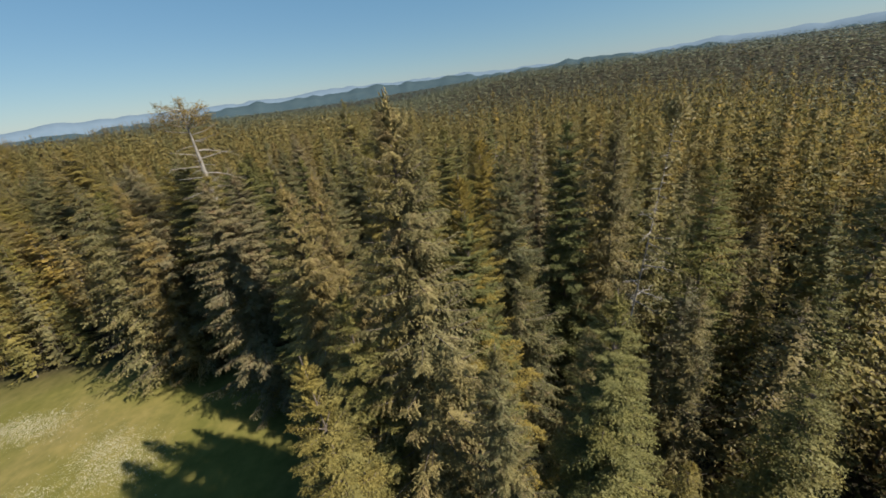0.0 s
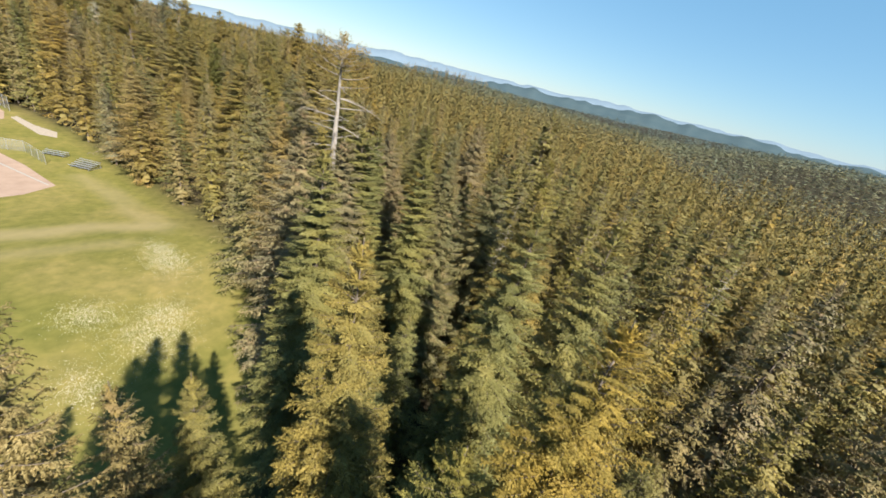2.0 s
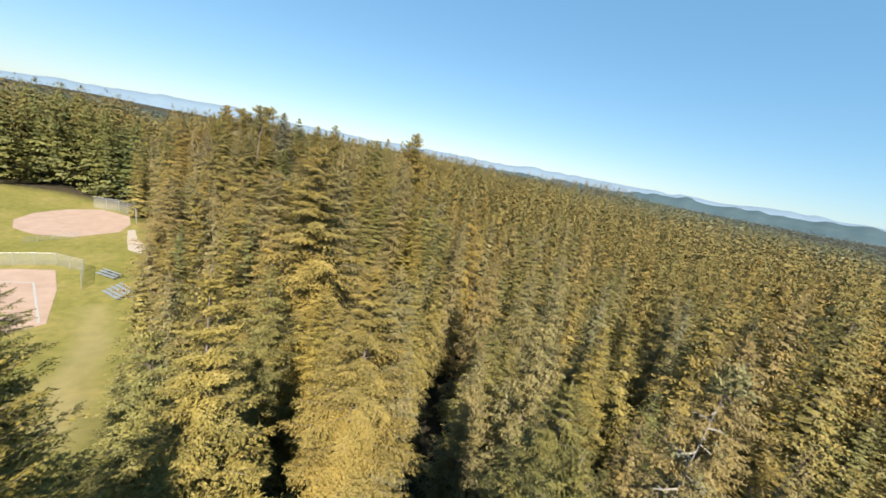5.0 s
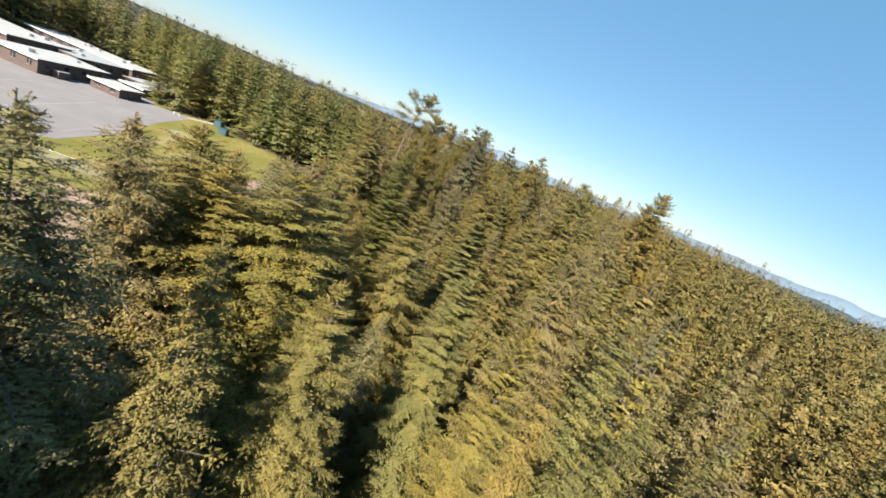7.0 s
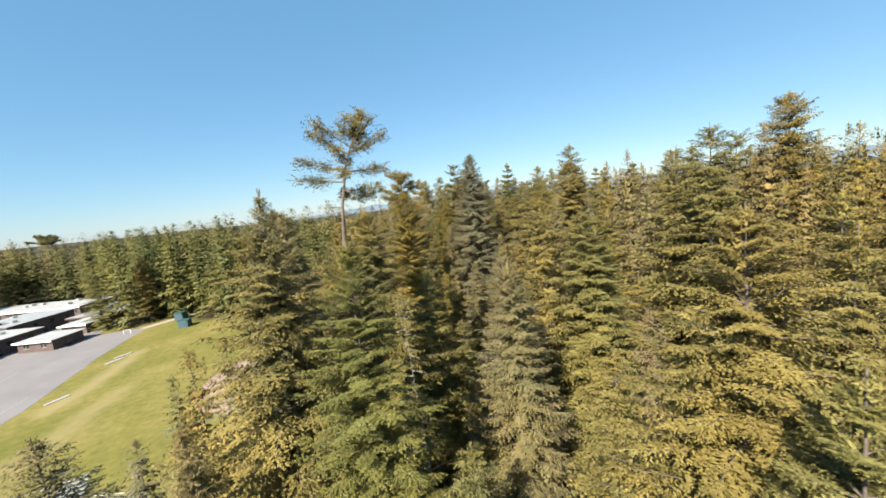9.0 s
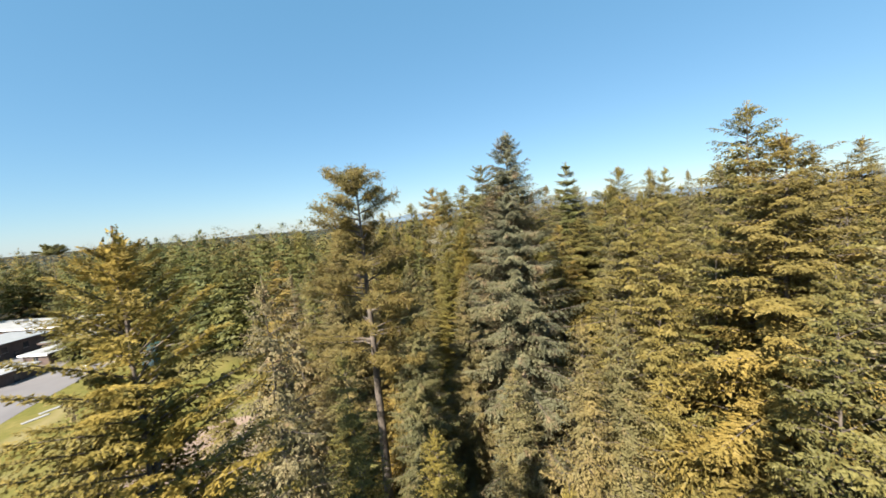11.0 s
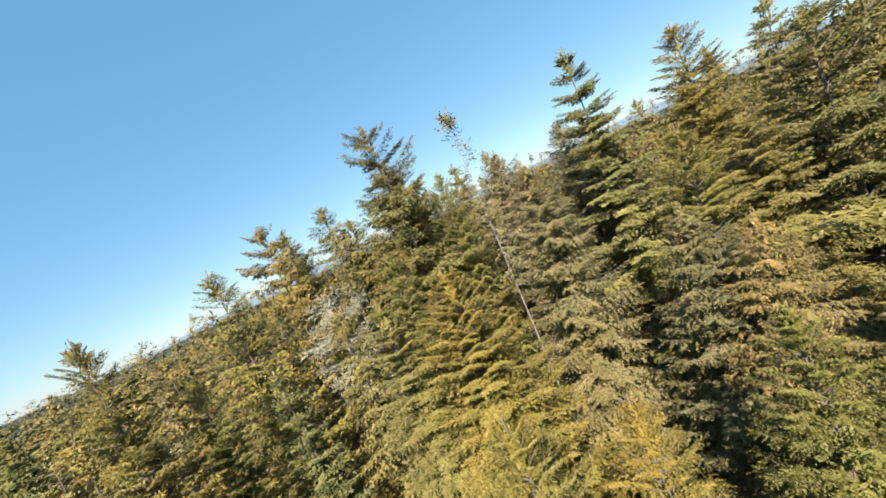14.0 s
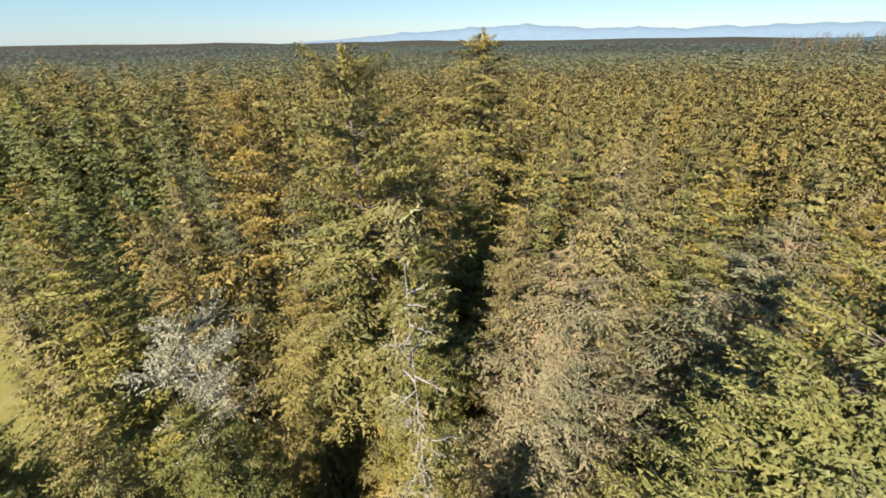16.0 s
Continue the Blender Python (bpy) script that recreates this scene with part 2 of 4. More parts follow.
def crown(rng, H, R, base=0.05, boughs=150, side=9, fingers=5, tilt=0.0, sag=0.25, lift=0.15, hang=0.3, lat=0.34, taper=0.75, gaps=0.06, tiers=0, ragged=0.2, fill=0.9, width=1.0):
    """One conifer of height H with its foot at the origin. Boughs leave the stem at all heights, each one a herring-bone
    of side branches that carry flat needle sprays. Returns foliage, its facing, its hue and the wood."""
    k = np.arange(boughs)
    f = ((k + rng.random(boughs)) / boughs) ** 0.64
    if tiers:
        f = np.clip((np.floor(f * tiers) + 0.5 + (rng.random(boughs) - 0.5) * 0.4) / tiers, 0, 0.995)
    az = k * 2.39996 + rng.normal(0, 0.35, boughs)
    ph = rng.random(6) * 6.283
    lump = np.sin(2 * az + 9 * f + ph[0]) + np.sin(3 * az - 14 * f + ph[1]) + np.sin(az + 23 * f + ph[2])
    L = R * (1 - f) ** taper * np.minimum(1, 0.7 + 1.5 * f) * (1 + 0.5 * ragged * lump / 1.5 + ragged * rng.normal(0, 0.6, boughs))
    L = np.maximum(L, 0.12 * R * (1 - f)) + 0.014 * H * np.minimum(1, (1 - f) * 12 + 0.3)
    keep = rng.random(boughs) > gaps
    az, L, f = az[keep], L[keep], f[keep]
    # short inner boughs close the crown round the stem
    ni = int(boughs * fill)
    fi = rng.random(ni) ** 0.8 * 0.93
    az, f = np.concatenate([az, rng.random(ni) * 6.283]), np.concatenate([f, fi])
    L = np.concatenate([L, R * (1 - fi) ** taper * rng.uniform(0.3, 0.68, ni) + 0.1])
    nb = len(f)
    h = H * (base + (0.985 - base) * f)
    out = np.stack([np.cos(az), np.sin(az), 0 * az], 1)
    across = np.stack([-np.sin(az), np.cos(az), 0 * az], 1)
    slope = tilt + 0.55 * (f - 0.4) + 4.0 * np.maximum(f - 0.9, 0) + rng.normal(0, 0.09, nb)

    def rise(b, s):
        return slope[b] * s - sag * s ** 2 + lift * np.maximum(s - 0.5, 0) ** 2 * 3

    def at(b, s):
        z = h[b] + L[b] * rise(b, s)
        return out[b] * (L[b] * s)[:, None] + np.stack([0 * z, 0 * z, z], 1)

    m = np.maximum(np.round(side * (0.42 + 0.58 * np.minimum(L / R, 1.2))).astype(int), min(side, 2))
    b = np.repeat(np.arange(nb), 2 * m)
    j = np.concatenate([np.arange(2 * c) for c in m])
    s = 0.14 + 0.86 * (j // 2 + 0.2 + 0.7 * rng.random(len(b))) / m[b]
    sign = np.where(j % 2, 1.0, -1.0)
    ang = sign * (1.15 - 0.6 * s + rng.normal(0, 0.12, len(b)))
    reach = lat * (0.7 * L[b] + 0.09 * R) * (0.35 + 1.3 * np.minimum(s, 0.45)) * np.clip(1.25 - s, 0.2, 1) ** 0.6 * 1.25 * rng.uniform(0.75, 1.25, len(b)) + 0.06
    grade = (rise(b, np.minimum(s + 0.05, 1.05)) - rise(b, s - 0.05)) / 0.1
    d = out[b] * np.cos(ang)[:, None] + across[b] * np.sin(ang)[:, None]
    d[:, 2] += grade * np.cos(ang) - hang * rng.uniform(0.5, 1.4, len(b))
    p = at(b, s)
    # the tips
    e = np.arange(nb)
    dt = out + rng.normal(0, 0.06, (nb, 3))
    dt[:, 2] += (rise(e, np.full(nb, 1.0)) - rise(e, np.full(nb, 0.9))) / 0.1 - 0.3 * hang
    p, d = np.concatenate([p, at(e, np.full(nb, 0.9))]), np.concatenate([d, dt])
    reach, b = np.concatenate([reach, lat * (0.4 * L + 0.08 * R)]), np.concatenate([b, e])
    # the leader
    nl = 16 if side > 2 else 3
    zl = H * (1 - 0.045 * rng.random(nl))
    al = rng.random(nl) * 6.283
    p = np.concatenate([p, np.stack([0 * zl, 0 * zl, zl - 0.012 * H], 1)])
    d = unit(np.concatenate([d, np.stack([np.cos(al) * 0.45, np.sin(al) * 0.45, 0.3 + rng.random(nl)], 1)]))
    reach = np.concatenate([reach, 0.012 * H + 0.35 * (H - zl)])
    top = np.full(nl, -1)
    b = np.concatenate([b, top])
    tone = np.clip(0.45 + rng.normal(0, 0.17, nb), 0, 1)
    lean = unit(out * 0.8 + [0, 0, 0.65] + rng.normal(0, 0.14, (nb, 3)))
    face = unit(np.where(b[:, None] >= 0, lean[b], d * [1, 1, 0.3] + [0, 0, 0.4]) + 0.3 * d * [1, 1, 0.2])
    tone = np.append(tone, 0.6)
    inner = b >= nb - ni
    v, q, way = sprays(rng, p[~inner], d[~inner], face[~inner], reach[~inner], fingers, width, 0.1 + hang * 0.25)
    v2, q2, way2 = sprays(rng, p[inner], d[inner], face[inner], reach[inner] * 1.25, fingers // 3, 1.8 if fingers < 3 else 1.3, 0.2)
    # inner boughs get a fifth less tone, so they come out darker
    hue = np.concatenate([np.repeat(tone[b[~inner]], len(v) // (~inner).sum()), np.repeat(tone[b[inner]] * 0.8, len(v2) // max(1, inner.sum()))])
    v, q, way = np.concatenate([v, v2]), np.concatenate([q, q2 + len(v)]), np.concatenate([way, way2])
    e = e[:len(az) - ni]
    r0 = 0.010 + 0.008 * L[e]
    root, m1, m2 = np.stack([0 * h, 0 * h, h], 1)[e], at(e, np.full(len(e), 0.5)), at(e, np.full(len(e), 0.93))
    wood = np.concatenate([np.column_stack([root, m1, r0, r0 * 0.6]), np.column_stack([m1, m2, r0 * 0.6, r0 * 0.25])])
    return v, q, way, hue, wood


def stem(rng, H, r, lean=0.0, kinks=8, tip=0.022):
    z = np.linspace(-0.6, H, kinks + 1)
    off = np.cumsum(rng.normal(0, 0.012 * H / kinks, (kinks + 1, 2)), 0)
    off[0] = 0
    off[:, 0] += lean * np.maximum(z, 0)
    off -= off[-1] * (z / H)[:, None] * (lean == 0)
    rad = np.maximum(r * (1 - np.maximum(z, 0) / H), tip)
    rad[0] = r * 1.25
    pts = np.column_stack([off, z])
    return pts, rad


def part(name, me, parent, label=""):
    ob = new(name, me)
    ob.parent = parent
    return tagged(ob, label)


KINDS = {}


def tree_kind(key, seeds, build):
    """Meshes of a kind of tree, shared by all the trees of that kind."""
    KINDS[key] = [build(np.random.default_rng(s)) for s in seeds]


GRAIN = {"n": (350, 19, 11, 0.62), "": (270, 15, 7, 0.75), "a": (220, 11, 4, 0.88), "b": (150, 6, 2, 1.0)}   # boughs, side twigs, tufts on a twig, length of a twig


def conifer(leaf, wood_mat, H, R, trunk_r, fine, **kw):
    def build(rng):
        boughs, side, fingers, short = GRAIN[fine]
        v, q, way, hue, wood = crown(rng, H, R, boughs=boughs, side=side, fingers=fingers, **{**kw, "lat": kw["lat"] * short})
        tv, tq = stalk(*stem(rng, H, trunk_r, tip=0.012))
        wv, wq = tubes(wood, 3)
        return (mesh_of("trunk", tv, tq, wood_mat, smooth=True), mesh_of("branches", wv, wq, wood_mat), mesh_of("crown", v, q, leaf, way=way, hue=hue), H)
    return build


def plant(key, n, x, y, z, height, label, category, group, spread=1.0, turn=0.0, tilt=(0, 0)):
    trunk, limbs, leaves, H = KINDS[key][n % len(KINDS[key])]
    root = new({"spruce": "spruce_tree", "fir": "fir_tree", "cedar": "redwood_tree", "gold": "golden_redwood_tree", "cone": "coned_spruce_tree", "layered": "layered_redwood_tree"}.get(key.split("_")[0], "tree"))
    k = height / H
    root.matrix_world = pose(x, y, z, tilt[0], tilt[1], turn) @ Matrix.Diagonal((k * spread, k * spread, k, 1))
    tagged(root, label, category, group)
    part("trunk", trunk, root)
    tagged(part("branchwork", limbs, root), kind="stuff")
    tagged(part("crown", leaves, root), kind="stuff")
    return root


def character_tree(name, x, y, ground_z, top_z, trunk_r, limbs, leaf, wood, label, category, seed, crown_top=1.2, sway=0.0, per=150, size=0.26, tip_r=0.05):
    """A tree of its own shape: limbs as rows of (height, azimuth, length, rise, bend, density)."""
    rng = np.random.default_rng(seed)
    root = new(name)
    root.matrix_world = pose(x, y, ground_z)
    tagged(root, label, category)
    H = top_z - ground_z
    z = np.linspace(-0.5, H, 15)
    off = np.cumsum(rng.normal(0, 0.03, (15, 2)), 0) + sway * np.outer((np.maximum(z / H - 0.7, 0) / 0.3) ** 3, (0.1, 0.99))
    off -= off[-1] * 0 + off[0]
    rad = np.maximum(trunk_r * (1 - np.maximum(z, 0) / H) ** 0.8, tip_r)
    pts = np.column_stack([off, z])
    v, q = stalk(pts, rad, 10)
    part("trunk", mesh_of("trunk", v, q, wood, smooth=True), root)

    def axis(h):
        return np.array([np.interp(h, z, off[:, 0]), np.interp(h, z, off[:, 1]), h])

    leaves = []
    for hz, az, length, rise, bend, dens in limbs:
        h = hz - ground_z
        a = math.radians(az)
        out, lat = np.array([math.cos(a), math.sin(a), 0]), np.array([-math.sin(a), math.cos(a), 0])
        s = np.linspace(0, 1, 7)
        wob = rng.normal(0, 0.05 * length, 7) * s
        c = axis(h) + np.outer(s * length, out) + np.outer(wob, lat)
        c[:, 2] += length * (rise * s + bend * s ** 2)
        r = np.linspace(0.022 + 0.013 * length, 0.01, 7)
        rows = [np.column_stack([c[:-1], c[1:], r[:-1], r[1:]])]
        for _ in range(int(3 + length * 2.5)):
            k = rng.uniform(0.3, 0.95)
            p0 = np.array([np.interp(k, s, c[:, i]) for i in range(3)])
            t = rng.choice([-1, 1]) * rng.uniform(0.5, 1.1)
            dd = out * math.cos(t) + lat * math.sin(t) + np.array([0, 0, rng.normal(rise * 0.5, 0.25)])
            e = p0 + dd * length * rng.uniform(0.12, 0.3)
            rows.append(np.array([[*p0, *e, 0.014, 0.005]]))
            n = int(dens * per * 0.1)
            if n:
                k2 = rng.random(n)
                leaves.append((p0 + (e - p0) * k2[:, None] * 1.1, np.tile(dd, (n, 1))))
        v, q = tubes(np.concatenate(rows), 5)
        tagged(part("limb", mesh_of("limb", v, q, wood), root), kind="stuff" if len(limbs) > 20 else "")
        n = int(dens * per * length * 0.5)
        if n:
            k = rng.uniform(0.3, 1.02, n)
            p = np.stack([np.interp(k, s, c[:, i]) for i in range(3)], 1)
            t = rng.normal(0, 0.8, n)
            leaves.append((p, out * np.cos(t)[:, None] + lat * np.sin(t)[:, None] + np.array([0, 0, rise + bend])))
    if crown_top:
        n = int(per * 1.6)
        hh = H - crown_top * rng.random(n) ** 1.3
        a = rng.random(n) * 6.28
        p = np.array([axis(k) for k in hh])
        leaves.append((p, np.stack([np.cos(a), np.sin(a), 0.9 + 0 * a], 1)))
    p, d = np.concatenate([l[0] for l in leaves]), np.concatenate([l[1] for l in leaves])
    n = len(p)
    p = p + rng.normal(0, 0.16, (n, 3))
    d = unit(d + rng.normal(0, 0.45, (n, 3)))
    axis_xy = np.column_stack([np.interp(p[:, 2], z, off[:, i]) for i in (0, 1)] + [p[:, 2] * 0])
    face = unit(unit(p * [1, 1, 0] - axis_xy) * 0.7 + [0, 0, 0.6] + rng.normal(0, 0.25, (n, 3)))
    v, q, way = sprays(rng, p, d, face, size * 1.7 * rng.uniform(0.6, 1.3, n), 3, 0.8, 0.15)
    tagged(part("crown", mesh_of("crown", v, q, leaf, way=way, hue=np.repeat(np.clip(rng.normal(0.5, 0.15, n), 0, 1), len(v) // n)), root), kind="stuff")
    return root


# ---- kinds of tree: fine ones for the edge of the ride, plainer ones further off ----
SHAPES = {
    "spruce": (M_SPRUCE, 3.7, 0.22, dict(sag=0.28, lift=0.3, hang=0.55, tilt=0.0, taper=0.8, lat=0.36, ragged=0.22)),
    "fir": (M_FIR, 3.5, 0.22, dict(sag=0.14, lift=0.1, hang=0.1, tilt=0.04, tiers=34, taper=0.84, lat=0.4, ragged=0.16)),
    "cedar": (M_CEDAR, 3.6, 0.26, dict(sag=0.2, lift=0.05, hang=0.28, tilt=0.14, taper=0.64, lat=0.38, ragged=0.3, gaps=0.12)),
    "gold": (M_GOLD, 3.2, 0.2, dict(sag=0.1, lift=0.0, hang=0.2, tilt=0.3, taper=0.68, lat=0.34, ragged=0.28, gaps=0.1)),
    "layered": (M_CEDAR, 3.6, 0.3, dict(sag=0.1, lift=0.1, hang=0.2, tilt=0.1, tiers=26, taper=0.5, lat=0.42, ragged=0.45, gaps=0.3, fill=0.25)),
    "cone": (M_CONE, 3.8, 0.22, dict(sag=0.26, lift=0.25, hang=0.5, tilt=0.02, taper=0.7, lat=0.34, ragged=0.28, gaps=0.1)),
}
for number, (key, (leaf, wide, thick, form)) in enumerate(SHAPES.items()):
    for fine, variants in (("n", 1), ("", 1), ("a", 3), ("b", 3)):
        tree_kind(key + ("_" + fine if fine else ""), [100 * number + 10 * "n ab".index(fine or " ") + k for k in range(variants)], conifer(leaf, M_BARK, 24, wide, thick, fine, **form))
LABELS = {
    "spruce": ("grey-green spruce with drooping needle sprays in the dense wood", "spruce"),
    "fir": ("dark green fir with tiered flat branches in the wood", "fir"),
    "cedar": ("olive-green redwood with feathery foliage in the dense wood", "redwood"),
    "layered": ("tall redwood with layered clumps of foliage on bare limbs", "redwood"),
    "gold": ("yellow-gold young redwood among darker trees in the wood", "redwood"),
    "cone": ("spruce hung with rusty brown cones, grey limbs showing", "spruce"),
}


# ---- ground ----
CLEAR = [(-16, -60), (-15, 8), (-17, 22), (-21, 30), (-28, 35), (-45, 38), (-75, 41), (-100, 41), (-128, 40), (-150, 36), (-168, 30), (-186, 12),
         (-194, -6), (-195, -24), (-206, -34), (-196, -42), (-194, -50), (-204, -56), (-224, -62), (-246, -84), (-252, -140), (-60, -140)]
CUTS = [(-563, 359, 55, 26), (-430, 352, 70, 18), (-640, -40, 45, 16), (-490, 690, 110, 22)]   # felled patches: centre and half sizes
WORN = [([(-70, 12), (-68, 22), (-66, 30), (-62, 36)], 4.0, 0.6), ([(-64, 8), (-60, 20), (-57, 30)], 3.0, 0.35), ([(-142, -12), (-158, -15), (-172, -20)], 3.2, 0.55), ([(-112, -4), (-130, 0), (-150, -4)], 3.5, 0.4), ([(-95, 36), (-80, 37), (-60, 36)], 3.0, 0.4)]
RIDE = [(0, -8), (0, 0), (3, 7), (0, 19), (-6, 29), (-16, 41), (-34, 57), (-52, 67), (-72, 68), (-94, 65), (-112, 66), (-128, 67), (-138, 63), (-148, 63), (-153, 72)]


def inside(px, py, poly):
    px, py = np.asarray(px, float), np.asarray(py, float)
    hit = np.zeros(px.shape, bool)
    for (x0, y0), (x1, y1) in zip(poly, poly[1:] + poly[:1]):
        cross = ((y0 > py) != (y1 > py)) & (px < (x1 - x0) * (py - y0) / (y1 - y0 + 1e-9) + x0)
        hit ^= cross
    return hit


def line_distance(px, py, line, closed=False):
    px, py = np.asarray(px, float), np.asarray(py, float)
    best = np.full(px.shape, 1e9)
    for (x0, y0), (x1, y1) in zip(line, line[1:] + (line[:1] if closed else [])):
        dx, dy = x1 - x0, y1 - y0
        t = np.clip(((px - x0) * dx + (py - y0) * dy) / (dx * dx + dy * dy + 1e-9), 0, 1)
        best = np.minimum(best, np.hypot(px - x0 - t * dx, py - y0 - t * dy))
    return best


def smooth(a, b, x):
    t = np.clip((x - a) / (b - a), 0, 1)
    return t * t * (3 - 2 * t)


def waves(x, y, s, seed=0.0):
    return (np.sin(x / s + seed) * np.cos(y / s * 1.3 + seed * 2) + 0.5 * np.sin(x / s * 2.3 + y / s * 1.7 + seed * 3)) / 1.5


def height(x, y):
    """The lie of the land: a level ball field at 0, a rise to the east, a valley and a wooded ridge to the north-east."""
    x, y = np.asarray(x, float), np.asarray(y, float)
    z = 5.0 * smooth(-95, -35, x) * smooth(140, 40, np.hypot(x + 10, y - 20))
    wood = smooth(41, 70, y)
    z = z + wood * 2.0
    far = np.hypot(x + 60, y - 40)
    z = z + waves(x, y, 60, 1.0) * 1.5 * smooth(120, 260, far) + waves(x, y, 260, 2.0) * 7 * smooth(250, 700, far)
    d = np.hypot(x, y)
    az = np.degrees(np.arctan2(-x, y))
    w = smooth(8, -14, az) * smooth(-125, -80, az)
    z = z + w * (-38 * smooth(60, 230, d) + 62 * smooth(330, 900, d))
    z = z + 13 * np.exp(-(((x + 500) / 190) ** 2 + ((y - 370) / 150) ** 2)) + 15 * np.exp(-(((x + 490) / 220) ** 2 + ((y - 720) / 120) ** 2))
    rim = smooth(900, 2600, far)
    return z + rim * (14 + 10 * waves(x, y, 420, 4.0))


def ground_axis(lo, hi, step):
    inner = np.arange(lo, hi + 0.1, step)
    grow = np.cumsum(step * 1.16 ** np.arange(1, 60))
    grow = grow[grow < 4600]
    return np.concatenate([lo - grow[::-1], inner, hi + grow])


gx, gy = ground_axis(-250, 40, 2.0), ground_axis(-140, 130, 2.0)
GX, GY = np.meshgrid(gx, gy, indexing="ij")
GZ = height(GX, GY)
idx = np.arange(GX.size).reshape(GX.shape)
gq = np.stack([idx[:-1, :-1], idx[1:, :-1], idx[1:, 1:], idx[:-1, 1:]], -1).reshape(-1, 4)


def ground_material():
    m, n, l, p = material("ground")
    at = n.new("ShaderNodeAttribute")
    at.attribute_name = "tint"
    big = noise_node(n, l, 0.06, 5)
    mid = noise_node(n, l, 0.7, 6)
    g = ramp(n, [(0.25, (0.102, 0.104, 0.026)), (0.48, (0.138, 0.126, 0.036)), (0.66, (0.18, 0.150, 0.054)), (0.82, (0.22, 0.176, 0.082))])
    l.new(big.outputs["Fac"], g.inputs["Fac"])
    g2 = ramp(n, [(0.3, (0.75, 0.8, 0.7)), (0.7, (1.2, 1.15, 1.1))])
    l.new(mid.outputs["Fac"], g2.inputs["Fac"])
    grass = mix_color(n, l, "MULTIPLY", 1.0, g.outputs["Color"], g2.outputs["Color"])
    dry = n.new("ShaderNodeAttribute")
    dry.attribute_name = "worn"
    grass = mix_color(n, l, "MIX", dry.outputs["Fac"], grass, (0.27, 0.215, 0.115))
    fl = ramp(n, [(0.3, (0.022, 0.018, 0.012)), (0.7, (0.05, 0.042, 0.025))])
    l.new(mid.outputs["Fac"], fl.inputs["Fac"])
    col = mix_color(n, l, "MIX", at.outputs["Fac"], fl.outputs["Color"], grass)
    l.new(col, p.inputs["Base Color"])
    p.inputs["Roughness"].default_value = 0.95
    p.inputs["Specular IOR Level"].default_value = 0.1
    return m


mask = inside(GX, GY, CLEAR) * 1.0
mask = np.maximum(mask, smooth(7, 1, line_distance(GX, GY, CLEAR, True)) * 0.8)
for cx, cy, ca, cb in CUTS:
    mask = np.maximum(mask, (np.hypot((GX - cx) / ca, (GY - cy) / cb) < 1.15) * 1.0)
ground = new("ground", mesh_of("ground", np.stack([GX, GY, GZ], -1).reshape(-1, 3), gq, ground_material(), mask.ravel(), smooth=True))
# dry, trodden stripes across the field
worn = np.zeros(GX.shape)
for line, wide, much in WORN:
    worn = np.maximum(worn, much * smooth(wide, wide * 0.2, line_distance(GX, GY, line) + 0.8 * waves(GX, GY, 3.0, 1.0)))
dry = ground.data.attributes.new("worn", "FLOAT", "POINT")
dry.data.foreach_set("value", worn.ravel().astype(np.float32))
tagged(ground, "mown grass field and dark forest floor rolling to the hills", "ground", kind="structure")


# ---- far hills ----
def ring(name, radius, base, spread, seed, mat, label, steps=360, depth=300, a0=0, a1=360, fade=45):
    rng = np.random.default_rng(seed)
    a = np.radians(np.linspace(a0, a1, steps))
    prof = np.zeros(steps)
    for k in range(1, 13):
        prof += np.sin(a * (3 + k * k * 1.3) + rng.random() * 6.28) / k ** 0.8
    top = base + spread * (prof - prof.min()) / (prof.max() - prof.min())
    top = -25 + (top + 25) * smooth(a0, a0 + fade, np.degrees(a)) * smooth(a1, a1 - fade, np.degrees(a))
    rows = []
    for r, z in ((radius - depth, np.full(steps, -30.0)), (radius - depth * 0.5, top * 0.62), (radius, top), (radius + depth, top * 0.3 - 30)):
        rows.append(np.stack([-80 - np.sin(a) * r, 40 + np.cos(a) * r, z], 1))
    v = np.concatenate(rows)
    k = np.arange(steps - 1)
    q = np.concatenate([np.stack([k + j * steps, k + 1 + j * steps, k + 1 + (j + 1) * steps, k + (j + 1) * steps], 1) for j in range(3)])
    ob = new(name, mesh_of(name, v, q, mat, smooth=True))
    return tagged(ob, label, "hills", kind="structure")


# backdrop slopes: haze is put into the colour, which also glows faintly
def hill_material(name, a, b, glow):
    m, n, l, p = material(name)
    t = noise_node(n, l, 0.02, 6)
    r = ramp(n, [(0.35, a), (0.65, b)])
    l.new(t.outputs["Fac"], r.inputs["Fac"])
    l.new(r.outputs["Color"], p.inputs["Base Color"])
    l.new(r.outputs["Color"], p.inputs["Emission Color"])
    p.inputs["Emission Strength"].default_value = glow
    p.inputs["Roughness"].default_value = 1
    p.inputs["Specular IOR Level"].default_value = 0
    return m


ring("backdrop", 4300, 80, 75, 3, hill_material("haze_blue_mountains", (0.09, 0.125, 0.16), (0.1, 0.135, 0.17), 0.42), "mountains far beyond the woods, blue haze painted into their colour", a0=-130, a1=130)
ring("backdrop_hills", 2500, 30, 62, 8, hill_material("hazed_wooded_hills", (0.034, 0.054, 0.064), (0.042, 0.062, 0.07), 0.35), "dark wooded hills, blue-green haze painted into their colour", a0=-130, a1=75)


